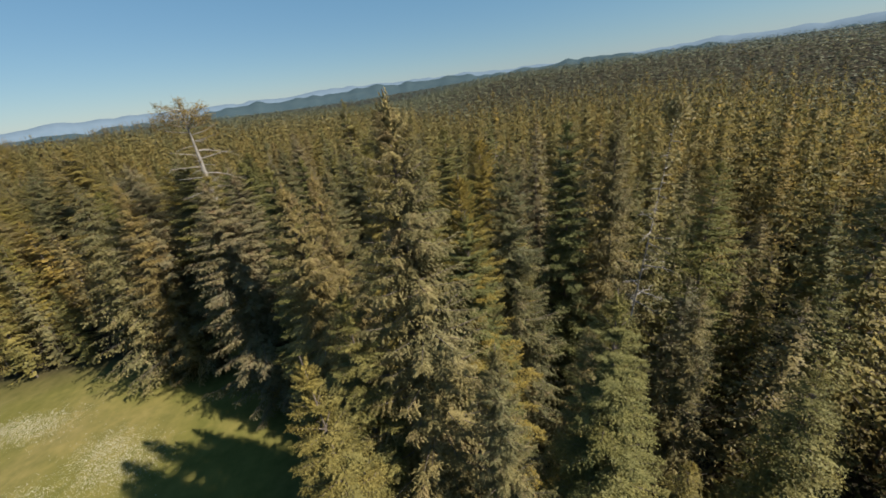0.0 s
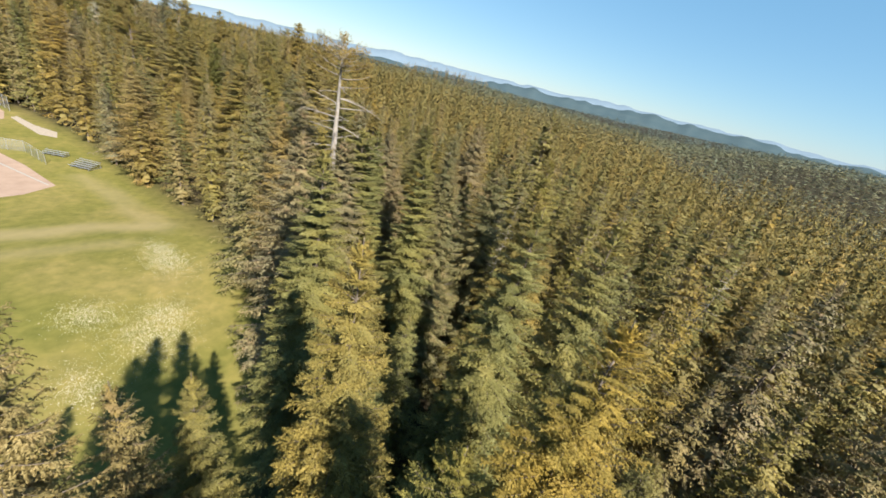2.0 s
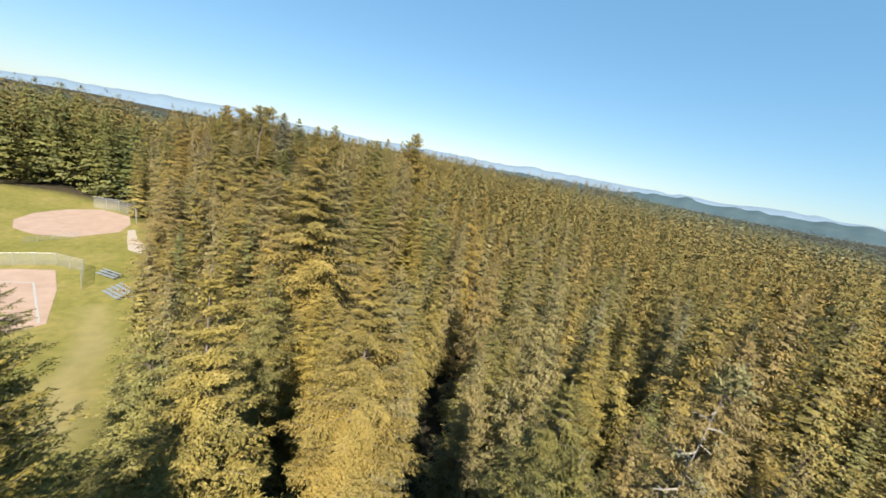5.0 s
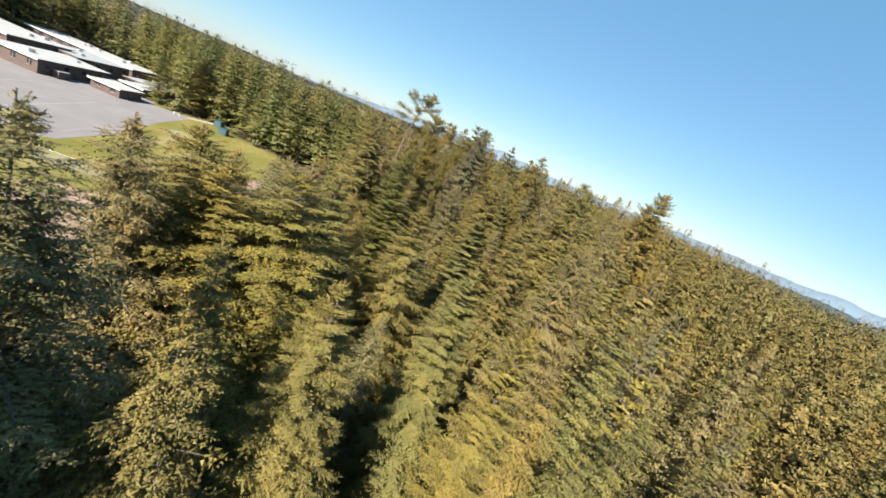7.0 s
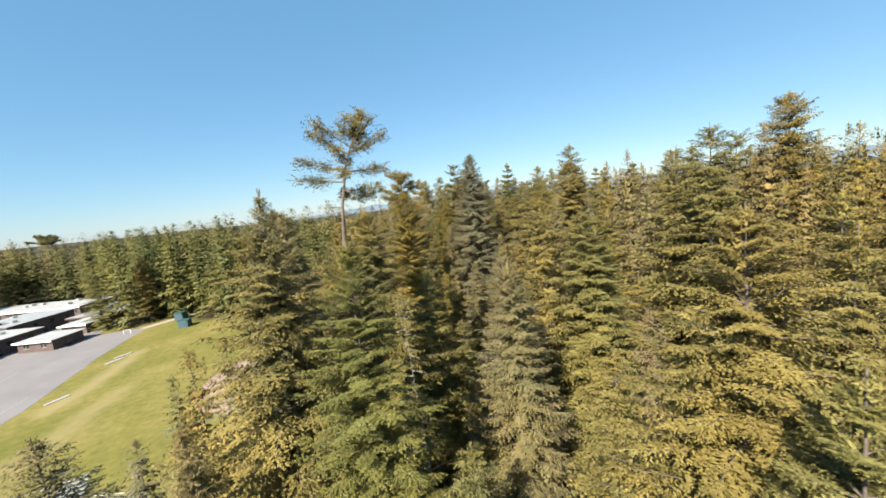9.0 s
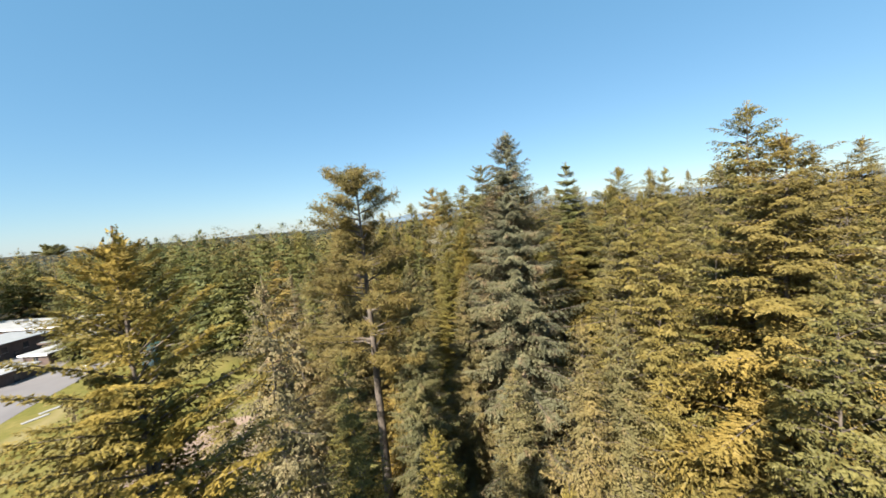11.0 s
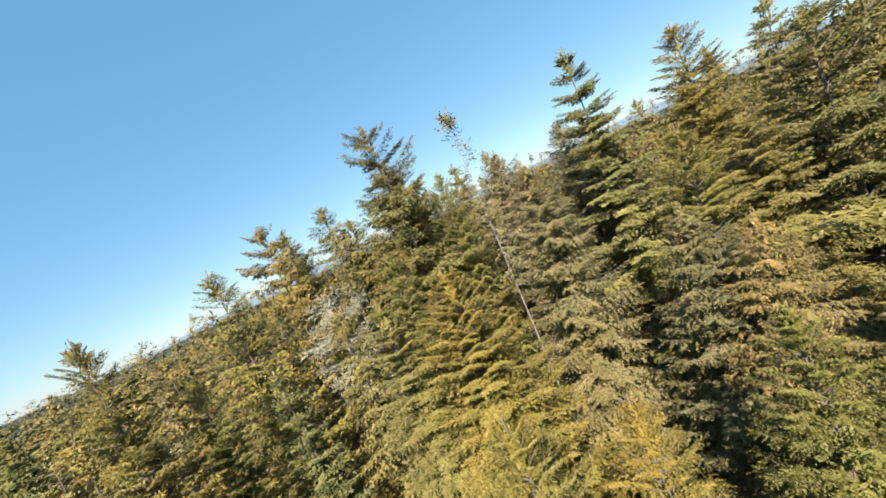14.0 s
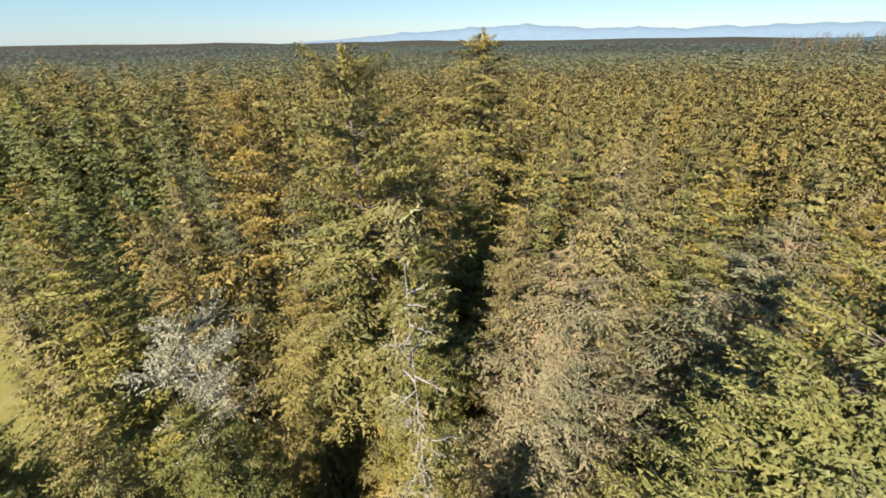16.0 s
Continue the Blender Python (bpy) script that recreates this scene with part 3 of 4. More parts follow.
# ---- the woods ----
FAR_SHAPES = (dict(sag=0.28, lift=0.2, hang=0.45, tilt=0.0, taper=0.72), dict(sag=0.14, hang=0.1, tilt=0.04, taper=0.8), dict(sag=0.2, hang=0.25, tilt=0.12, taper=0.6), dict(sag=0.15, hang=0.2, tilt=0.25, taper=0.66))


def far_trees(rng, x, y, z, h, r, boughs, side=1, fingers=0, fill=0.5, width=1.3):
    """Many conifers at once, in one mesh: copies of a few crowns, each turned, leaning and stretched in its own way."""
    n = len(x)
    forms = [crown(np.random.default_rng(900 + 7 * k), 24.0, 4.1, boughs=boughs, side=side, fingers=fingers, lat=0.46 if side > 1 else 0.6, ragged=0.3, fill=fill, width=width, **FAR_SHAPES[k % 4])[:4] for k in range(8)]
    pick = rng.integers(0, 8, n)
    turn, lean, tint = rng.random(n) * 6.283, rng.normal(0, 0.03, (n, 2)), rng.random(n)
    out, at = ([], [], [], []), 0
    for k, (fv, fq, fw, fh) in enumerate(forms):
        i = np.nonzero(pick == k)[0]
        if not len(i):
            continue
        c, s = np.cos(turn[i])[:, None], np.sin(turn[i])[:, None]
        wide = (r[i] / 4.1)[:, None]
        zz = fv[None, :, 2] * (h[i] / 24)[:, None]
        v = np.stack([(fv[None, :, 0] * c - fv[None, :, 1] * s) * wide + lean[i, :1] * zz + x[i][:, None],
                      (fv[None, :, 0] * s + fv[None, :, 1] * c) * wide + lean[i, 1:] * zz + y[i][:, None], zz + z[i][:, None]], -1).reshape(-1, 3)
        w = np.stack([fw[None, :, 0] * c - fw[None, :, 1] * s, fw[None, :, 0] * s + fw[None, :, 1] * c, np.broadcast_to(fw[None, :, 2], zz.shape)], -1).reshape(-1, 3)
        q = (fq[None] + (np.arange(len(i)) * len(fv))[:, None, None]).reshape(-1, 3) + at
        at += len(v)
        for box, part_of in zip(out, (v, q, np.column_stack([np.repeat(tint[i], len(fv)), np.tile(fh, len(i))]), w)):
            box.append(part_of)
    return [np.concatenate(box) for box in out]


def cells(x0, x1, y0, y1, step, rng, jitter=0.42):
    x, y = np.meshgrid(np.arange(x0, x1, step), np.arange(y0, y1, step), indexing="ij")
    x, y = x.ravel(), y.ravel()
    return x + rng.uniform(-jitter, jitter, len(x)) * step, y + rng.uniform(-jitter, jitter, len(x)) * step


def top_height(rng, x, y):
    """How tall the wood stands at a place, as height of the tops above the ball field."""
    n = len(x)
    t = 23.3 + 2.2 * waves(x, y, 17, 0.5) + rng.normal(0, 2.9, n)
    t += smooth(-94, -126, x) * np.maximum(smooth(47, 62, y), smooth(37, 45, y) * smooth(-148, -156, x)) * (9.0 + 2.5 * rng.random(n)) * (1 - 0.6 * smooth(60, 56, y) * smooth(-156, -150, x))
    t += smooth(-150, -160, x) * smooth(45, 52, y) * (2.0 + 1.5 * rng.random(n))
    t -= 3.5 * smooth(12, 3, line_distance(x, y, CLEAR, True))
    t += 9.5 * smooth(-172, -198, x) * smooth(42, 24, y)
    low = (x < -122) & (y > 41) & (y < 59)
    t = np.where(low, np.minimum(t, 28.5 + 0.13 * np.maximum(-148 - x, 0) + rng.normal(0, 0.9, n)), t)
    return np.minimum(t, 35.9 - np.abs(rng.normal(0, 3.0, n)))


# kind, x, y, height of the top, spread, turn
HEROES = [
    ("spruce", -0.8, 8.6, 33.95, 1.05, 20), ("fir", -2.9, 5.6, 29.6, 0.8, 0), ("fir", -2.8, 8.6, 29.4, 0.95, 80), ("gold", 1.0, 13.8, 30.8, 0.95, 30),
    ("fir", -3.3, 21.0, 30.4, 1.0, 10), ("fir", -11.9, 26.4, 28.2, 1.0, 50), ("spruce", 3.7, 18.1, 30.8, 1.1, 40),
    ("cedar", 27.8, 71.8, 22.6, 1.1, 0), ("spruce", -10.6, 37.9, 27.6, 1.05, 100), ("cedar", -5.2, 40.5, 28.6, 1.0, 150), ("cedar", -33.8, 52.8, 28.8, 1.0, 0),
    ("spruce", -90.5, 44.9, 23.0, 1.7, 0), ("spruce", -93.5, 47.8, 23.3, 1.7, 120), ("gold", -92.8, 61.4, 29.8, 1.25, 10),
    ("spruce", -98.1, 67.7, 27.6, 1.2, 20), ("fir", -104.9, 74.8, 29.0, 1.2, 50), ("cedar", -101.5, 60.2, 30.8, 1.3, 60), ("cedar", -126.2, 80.6, 34.5, 1.5, 0),
    ("cedar", -131.0, 82.2, 37.0, 1.25, 40), ("fir", -150.2, 100.4, 35.0, 1.5, 20), ("cedar", -155.2, 110.5, 37.0, 1.2, 80), ("cedar", -124.7, 105.7, 39.6, 1.45, 10),
    ("cedar", -118.0, 112.0, 33.0, 1.2, 70), ("fir", -158.2, 78.4, 37.8, 1.35, 15), ("cedar", -178.1, 71.4, 39.9, 1.9, 0), ("cedar", -166.0, 68.4, 36.6, 1.3, 60),
    ("gold", -152.5, 64.1, 29.6, 1.2, 45), ("spruce", -155.3, 70.9, 32.8, 1.35, 35), ("gold", -150.0, 73.2, 31.5, 1.2, 95), ("cedar", -163.6, 65.2, 31.5, 1.4, 5),
    # spruce at (-55, 58.5), cedar at (-50, 55): added to shade trees west of them
    ("fir", -203.0, -16.0, 22.5, 1.9, 0), ("fir", -199.5, -55.0, 20.5, 1.7, 30), ("cedar", -206.0, -44.0, 24.0, 1.5, 60), ("gold", -156.1, 84.2, 36.4, 1.5, 5), ("layered", -149.3, 80.3, 33.4, 1.3, 25), ("cone", -162.4, 74.3, 34.5, 1.3, 65), ("spruce", -55.0, 58.5, 32.0, 1.3, 10), ("cedar", -50.0, 55.0, 32.5, 1.4, 70), ("fir", -297.0, -127.0, 35.0, 0.9, 0),
    ("cone", -134.5, 69.0, 37.6, 1.25, 0), ("gold", -152.2, 64.6, 30.6, 1.2, 37), ("cone", -138.3, 67.9, 33.9, 1.0, 74), ("cone", -138.1, 65.7, 27.7, 1.1, 111),
    ("spruce", -134.3, 65.2, 27.5, 0.8, 148), ("fir", -154.6, 62.6, 30.4, 1.1, 185), ("spruce", -131.0, 62.0, 29.4, 0.9, 222), ("cedar", -142.9, 46.1, 29.4, 1.2, 259),
    ("gold", -155.9, 53.9, 33.5, 0.9, 296), ("gold", -157.9, 55.4, 30.8, 1.0, 333), ("gold", -147.3, 63.0, 28.4, 1.0, 10), ("spruce", -147.4, 71.0, 28.9, 1.3, 47),
    ("cedar", -150.9, 77.8, 30.7, 1.3, 84), ("fir", -181.0, 65.3, 35.8, 1.0, 121), ("cedar", -188.9, 59.6, 38.1, 1.2, 158), ("cone", -30.6, 39.0, 30.6, 1.4, 195),
    ("spruce", -26.5, 40.3, 30.5, 1.3, 232), ("cedar", -24.8, 39.2, 30.2, 1.3, 269), ("cone", -24.3, 40.8, 29.9, 1.1, 306), ("spruce", -35.4, 37.6, 29.8, 1.4, 343),
    ("cedar", -97.1, 56.1, 30.5, 1.4, 20), ("spruce", -102.2, 55.2, 31.3, 1.3, 57), ("gold", -30.0, 44.0, 29.2, 1.1, 94), ("gold", -28.2, 44.4, 29.1, 0.9, 131),
    ("fir", -33.1, 47.5, 29.2, 1.1, 168), ("cone", -24.4, 45.6, 28.2, 1.1, 205), ("cedar", -24.4, 52.2, 28.9, 1.0, 242), ("cone", -18.4, 54.1, 30.7, 1.1, 279),
    ("spruce", -19.2, 50.3, 29.2, 1.0, 316), ("spruce", -34.9, 54.5, 28.5, 1.0, 353), ("gold", -37.2, 42.0, 27.9, 1.0, 30), ("fir", -16.8, 34.1, 30.1, 1.2, 67),
    ("cone", -17.1, 32.6, 29.2, 1.2, 104), ("spruce", -74.9, 57.1, 27.6, 1.8, 141), ("spruce", -77.0, 57.8, 27.4, 1.6, 178), ("fir", -77.3, 59.8, 27.4, 1.5, 215),
    ("spruce", -72.9, 58.2, 27.9, 1.6, 252), ("fir", -22.5, 41.7, 28.7, 1.0, 289), ("cone", -17.2, 38.9, 26.7, 0.9, 326), ("gold", -17.1, 41.8, 26.2, 0.9, 3),
    ("spruce", -9.4, 42.3, 29.1, 1.3, 40), ("spruce", -25.4, 64.1, 29.0, 1.1, 77), ("cedar", -26.9, 55.8, 27.8, 1.0, 114), ("cone", -18.6, 30.4, 29.3, 1.3, 151),
    ("spruce", -30.8, 36.9, 29.2, 1.0, 188), ("gold", -8.1, 50.9, 29.6, 1.1, 225), ("gold", -70.4, 60.1, 28.1, 1.9, 262), ("spruce", -59.6, 58.1, 29.8, 1.6, 299),
    ("spruce", -66.1, 54.9, 28.6, 1.5, 336), ("cedar", -69.5, 54.9, 26.8, 1.5, 13), ("fir", -63.7, 65.0, 26.7, 1.2, 50), ("gold", -62.7, 71.3, 28.3, 0.8, 87),
    ("cedar", -77.7, 65.9, 27.4, 1.2, 124), ("cedar", -87.8, 71.0, 30.1, 1.3, 161), ("fir", -71.1, 70.2, 26.8, 1.1, 198), ("spruce", -77.0, 77.5, 29.8, 1.2, 235),
    ("cedar", -105.0, 53.2, 31.6, 1.3, 272), ("cedar", -90.7, 76.5, 29.0, 1.1, 309), ("fir", -85.3, 70.7, 27.8, 1.1, 346), ("spruce", -92.1, 55.0, 24.1, 1.0, 23),
    ("cedar", -105.6, 74.2, 29.4, 1.2, 60), ("cedar", -95.9, 77.4, 28.7, 0.9, 97), ("fir", -96.6, 82.3, 29.8, 1.2, 134), ("cedar", -117.7, 89.8, 34.1, 1.2, 171),
    ("spruce", -95.6, 86.8, 32.1, 1.2, 208), ("cedar", -114.7, 86.4, 33.8, 1.2, 245), ("gold", -113.3, 61.2, 32.3, 1.2, 282), ("cone", -101.5, 68.0, 27.6, 1.1, 319),
    ("fir", -109.7, 69.2, 26.9, 1.1, 356), ("gold", -108.4, 77.2, 30.2, 1.0, 33), ("cedar", -109.3, 85.6, 34.8, 1.4, 70), ("gold", 1.7, 18.5, 29.6, 0.9, 107),
    ("fir", 8.4, 22.3, 31.4, 0.9, 144), ("fir", 4.2, 7.6, 28.8, 1.0, 181), ("spruce", 0.9, 6.6, 28.5, 0.7, 218), ("gold", 18.6, 22.7, 27.5, 1.1, 255),
    ("spruce", 10.9, 21.3, 32.2, 0.8, 292), ("fir", -1.2, 28.7, 30.8, 1.0, 329), ("fir", 1.5, 30.9, 31.0, 1.0, 6), ("spruce", -4.6, 14.3, 31.5, 0.8, 43),
    ("spruce", -6.2, 16.2, 26.5, 0.7, 80), ("fir", -6.2, 17.9, 25.6, 0.7, 117), ("spruce", -4.9, 12.0, 31.7, 1.0, 154), ("gold", 3.1, 22.7, 30.8, 1.1, 191),
    ("fir", -12.1, 35.7, 29.4, 1.1, 228), ("fir", -11.2, 26.1, 30.3, 1.1, 265), ("fir", -19.2, 32.4, 29.6, 1.1, 302), ("fir", -17.0, 35.2, 29.5, 1.0, 339),
    ("spruce", -149.4, 71.3, 29.4, 1.4, 16), ("cedar", -176.7, 65.7, 35.7, 1.5, 53), ("fir", -167.8, 73.7, 35.5, 1.1, 90), ("spruce", -169.6, 77.8, 35.8, 1.2, 127),
    ("cone", -163.6, 80.8, 35.0, 1.5, 164), ("gold", -163.5, 69.7, 33.8, 0.9, 201), ("cedar", -177.8, 63.9, 38.0, 1.3, 238), ("spruce", -170.8, 57.5, 31.6, 1.0, 275),
    ("spruce", -141.2, 52.8, 27.8, 1.4, 10), ("cone", -144.6, 52.0, 28.8, 1.3, 70), ("spruce", -138.6, 53.6, 27.0, 1.3, 130), ("cedar", -148.2, 50.0, 28.8, 1.3, 200), ("spruce", -97.3, 56.4, 32.3, 0.85, 0), ("layered", -164.6, 67.5, 39.3, 1.15, 0), ("gold", -146.4, 64.9, 27.9, 0.9, 40), ("gold", -145.6, 68.1, 28.1, 0.9, 160), ("gold", -161.8, 69.8, 34.6, 0.8, 80), ("gold", -158.3, 64.3, 31.6, 1.0, 120), ("gold", -162.8, 56.5, 34.6, 1.3, 220), ("spruce", -165.9, 73.1, 33.9, 1.0, 300), ("cedar", -70.1, 54.9, 28.4, 1.6, 50), ("gold", -69.2, 57.0, 27.4, 1.8, 140), ("layered", -185.2, 59.0, 37.6, 1.1, 50), ("layered", -123.6, 104.3, 39.0, 1.3, 90), ("layered", -138.5, 110.4, 37.2, 1.2, 130), ("layered", -172.4, 58.7, 37.4, 1.0, 170), ("spruce", -169.6, 53.2, 31.3, 1.0, 312), ("spruce", -172.9, 80.2, 35.1, 1.2, 349), ("cone", -162.0, 74.4, 31.8, 1.0, 26),
    ("fir", 1.05, 13.0, 29.5, 0.9, 130),
]

rng = np.random.default_rng(5)
hx = np.array([h[1] for h in HEROES] or [9e3])
hy = np.array([h[2] for h in HEROES] or [9e3])
x, y = cells(-300, 150, -180, 230, 5.0, rng)
open_ground = inside(x, y, CLEAR) | (line_distance(x, y, CLEAR, True) < 2.4)
open_ground |= (x > -17.5) & (x < -6.5) & (y > 4) & (y < 25)   # young growth only
x, y = x[~open_ground], y[~open_ground]
big = (x < -160) & (y < 36)   # broad old trees round the school
thin = big & (rng.random(len(x)) < 0.5)
x, y = x[~thin], y[~thin]
behind = (y < -25) & (x > -60) & (rng.random(len(x)) < 0.65)   # thinner where no one looks
x, y = x[~behind], y[~behind]
near_hero = (np.hypot(x[:, None] - hx, y[:, None] - hy) < 3.2).any(1)
x, y = x[~near_hero], y[~near_hero]
d = line_distance(x, y, RIDE)
top = top_height(rng, x, y)
top = np.where(d < 3.5, np.minimum(top, 22.5), np.where(d < 7, np.minimum(top, 26.5), np.where(d < 11, np.minimum(top, 30.5), top)))
top = np.where((x > -97) & (x < -80) & (y > 49) & (y < 57.5), np.minimum(top, 21.5), top)   # low trees along the field's edge
g = height(x, y)
tall = np.maximum(top - np.minimum(g, 5), 9)
close = (d < 13) | (np.hypot(x + 155, y - 80) < 18)
midway = ~close & (d < 38)
species = rng.random(len(x)) + 0.12 * waves(x, y, 23, 3.0)
pick = np.select([species < 0.30, species < 0.52, species < 0.86, species < 0.93], [0, 1, 2, 3], 4)
KEY = ["spruce", "fir", "cedar", "gold", "cone"]
for i in np.nonzero(close | midway)[0]:
    key = KEY[pick[i]]
    label, cat = LABELS[key]
    plant(key + ("_a" if close[i] else "_b"), int(i), x[i], y[i], g[i] - 0.1, tall[i], label, cat, key + " trees of the wood",
          spread=float(rng.uniform(0.8, 1.1)) * (24 / tall[i]) ** 0.4, turn=float(rng.uniform(0, 360)), tilt=(float(rng.normal(0, 1.5)), float(rng.normal(0, 1.5))))
rest = ~(close | midway)
edge = rest & ((d < 75) | ((line_distance(x, y, CLEAR, True) < 16) & (x < -120)))
fringe = edge & (((x < -160) & (y < 36)) | (line_distance(x, y, CLEAR, True) < 9))
for some, k, name, label in ((fringe, (110, 4, 1), "woodland_edge", "broad dark conifers at the edge of the school field"), (edge & ~fringe, (84, 4, 1), "woodland", "dense mixed conifer wood of olive and grey-green trees"), (rest & ~edge, (44, 1, 1), "outer_woodland", "conifer wood round the school field")):
    v, q, t, w = far_trees(rng, x[some], y[some], g[some], tall[some], rng.uniform(2.6, 3.8, some.sum()) * np.where((x[some] < -160) & (y[some] < 36), 2.2, 1.0), *k)
    tagged(new(name, mesh_of(name, v, q, M_EDGE if some is fringe else M_MID, t, way=w)), label, "wood", kind="stuff")

for n, (key, px, py, tz, wide, turn) in enumerate(HEROES):
    z = float(height(px, py))
    label, cat = LABELS[key]
    off = float(line_distance(px, py, RIDE))
    plant(key + ("_n" if off < 6.5 else "" if off < 14 else "_a"), n, px, py, z - 0.1, tz - z, label, cat, key + " trees of the wood", spread=wide * (24 / (tz - z)) ** 0.4, turn=turn)


def belt(name, r0, r1, step, k, mat, rad, seed, label, a0, a1):
    rng = np.random.default_rng(seed)
    x, y = cells(-80 - r1, -80 + r1, 40 - r1, 40 + r1, step, rng)
    r = np.hypot(x + 80, y - 40)
    az = np.degrees(np.arctan2(-(x + 80), y - 40))
    keep = (r < r1) & (az > a0) & (az < a1)
    if r0 < 300:
        keep &= ~((x > -301) & (x < 151) & (y > -181) & (y < 231)) & ~inside(x, y, CLEAR)
    else:
        keep &= r >= r0
    for cx, cy, ca, cb in CUTS:
        keep &= np.hypot((x - cx) / ca, (y - cy) / cb) > 1
    x, y = x[keep], y[keep]
    v, q, t, w = far_trees(rng, x, y, height(x, y), rng.normal(22 if r0 < 300 else 16, 1.9, len(x)), rng.uniform(0.8, 1.2, len(x)) * rad, *k)
    tagged(new(name, mesh_of(name, v, q, mat, t, way=w)), label, "wood", kind="stuff")


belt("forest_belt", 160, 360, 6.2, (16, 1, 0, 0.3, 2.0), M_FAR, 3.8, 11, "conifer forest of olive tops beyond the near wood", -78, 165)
belt("distant_forest", 360, 900, 11, (9, 1, 0, 0.3, 2.6), M_HAZE, 7.5, 12, "distant conifer forest rolling to the hills, haze put into its colour", -95, 160)
belt("ridge_forest", 900, 1700, 24, (7, 1, 0, 0.3, 2.8), M_RIDGE_HAZE, 13, 13, "far forest on the ridges, haze painted in as blue-green", -95, 160)


# rows of tall trunks at the edge of the felled patches
def trunk_wall(name, x0, y0, x1, y1, n, seed):
    rng = np.random.default_rng(seed)
    k = rng.random(n)
    x, y = x0 + (x1 - x0) * k + rng.normal(0, 4, n), y0 + (y1 - y0) * k + rng.normal(0, 4, n)
    z, h = height(x, y), rng.normal(25, 2.5, n)
    v, q = tubes(np.column_stack([x, y, z - 1, x, y, z + h, 0.3 + 0 * x, 0.15 + 0 * x]), 5)
    tagged(new(name, mesh_of(name, v, q, M_BARK)), "bare trunks along the edge of a felled patch", "trunks", kind="stuff")
    v, q, t, w = far_trees(rng, x, y, z + h * 0.3, h * 0.75, rng.uniform(2.6, 4.2, n), 26)
    tagged(new(name + "_tops", mesh_of(name, v, q, M_FAR, t, way=w)), "thin dark crowns of tall trees at a forest edge", "crowns", kind="stuff")


trunk_wall("trunk_stand", -625, 372, -520, 392, 70, 31)
trunk_wall("trunk_stand_far", -500, 372, -380, 372, 60, 32)
trunk_wall("trunk_stand_north", -600, 716, -380, 716, 110, 33)


# ---- trees of their own shape ----
UP = [(float(33.3 + 1.3 * ((a * 7) % 100) / 100), a, 1.1 + 1.0 * ((a * 13) % 100) / 100, 0.08 + 0.22 * ((a * 3) % 100) / 100, 0.12, 0.5) for a in range(0, 360, 22)]
DEAD = [(26.5 + 0.42 * k, (k * 137) % 360, 0.9 + 0.8 * ((k * 29) % 10) / 10, 0.1 - 0.05 * (k % 5), -0.15, 0.0) for k in range(14)]
character_tree("old_redwood_tree", -20.5, 34.7, float(height(-20.5, 34.7)), 35.3, 0.62,
               UP + [(32.7, 221, 2.5, 0.05, 0.28, 0.8), (33.1, 228, 2.1, 0.25, 0.25, 1.0), (32.5, 41, 2.4, 0.0, 0.3, 0.8), (33.0, 45, 2.1, 0.2, 0.2, 1.0), (31.9, 30, 2.2, 0.1, 0.1, 0.6),
                     (30.4, 38, 2.6, 0.1, 0.02, 0.0), (31.1, 60, 3.4, -0.05, -0.25, 0.0), (30.7, 215, 2.0, 0.3, 0.0, 0.0), (29.7, 225, 2.6, 0.15, -0.05, 0.0), (29.1, 40, 3.6, -0.1, -0.4, 0.0),
                     (28.7, 210, 2.2, 0.2, -0.1, 0.0), (28.1, 90, 1.8, 0.1, 0.0, 0.0), (27.5, 230, 2.4, 0.0, -0.1, 0.0), (30.1, 300, 1.7, 0.2, 0.0, 0.1), (29.3, 130, 2.0, 0.2, -0.2, 0.0)] + DEAD,
               M_PINE, M_GREYBARK, "tall old redwood with pale bare trunk and flat tufted crown", "redwood", 41, crown_top=0.9, per=90, size=0.17)
UP = [(float(34.2 + 1.7 * ((a * 7) % 100) / 100), a, 0.5 + 0.6 * ((a * 13) % 100) / 100, 0.5 + 0.4 * ((a * 3) % 100) / 100, 0.1, 0.6) for a in range(10, 370, 45)]
character_tree("old_pine_tree", -102.8, 58.5, float(height(-102.8, 58.5)), 36.2, 0.4,
               UP + [(31.5, 92, 1.8, -0.05, 0.1, 0.8), (32.0, 84, 2.3, -0.1, 0.1, 0.9), (32.5, 268, 2.4, 0.1, 0.06, 0.7), (33.1, 94, 2.3, -0.03, 0.05, 0.9), (33.2, 273, 2.7, 0.22, 0.06, 0.7),
                     (34.1, 88, 2.1, 0.32, 0.12, 1.0), (34.1, 268, 2.2, 0.6, 0.1, 0.9), (34.5, 285, 1.8, 0.7, 0.1, 0.9), (34.7, 75, 1.4, 0.75, 0.1, 0.9), (31.8, 185, 1.6, 0.0, 0.1, 0.7),
                     (32.8, 10, 1.6, 0.05, 0.1, 0.7), (33.6, 195, 1.4, 0.2, 0.1, 0.7), (33.8, 350, 1.4, 0.25, 0.1, 0.7), (31.0, 262, 1.1, 0.1, 0.0, 0.3)],
               M_PINE, M_BARK, "lone old pine with long level boughs above the wood", "pine", 42, crown_top=1.2, sway=2.0, per=150, size=0.2)


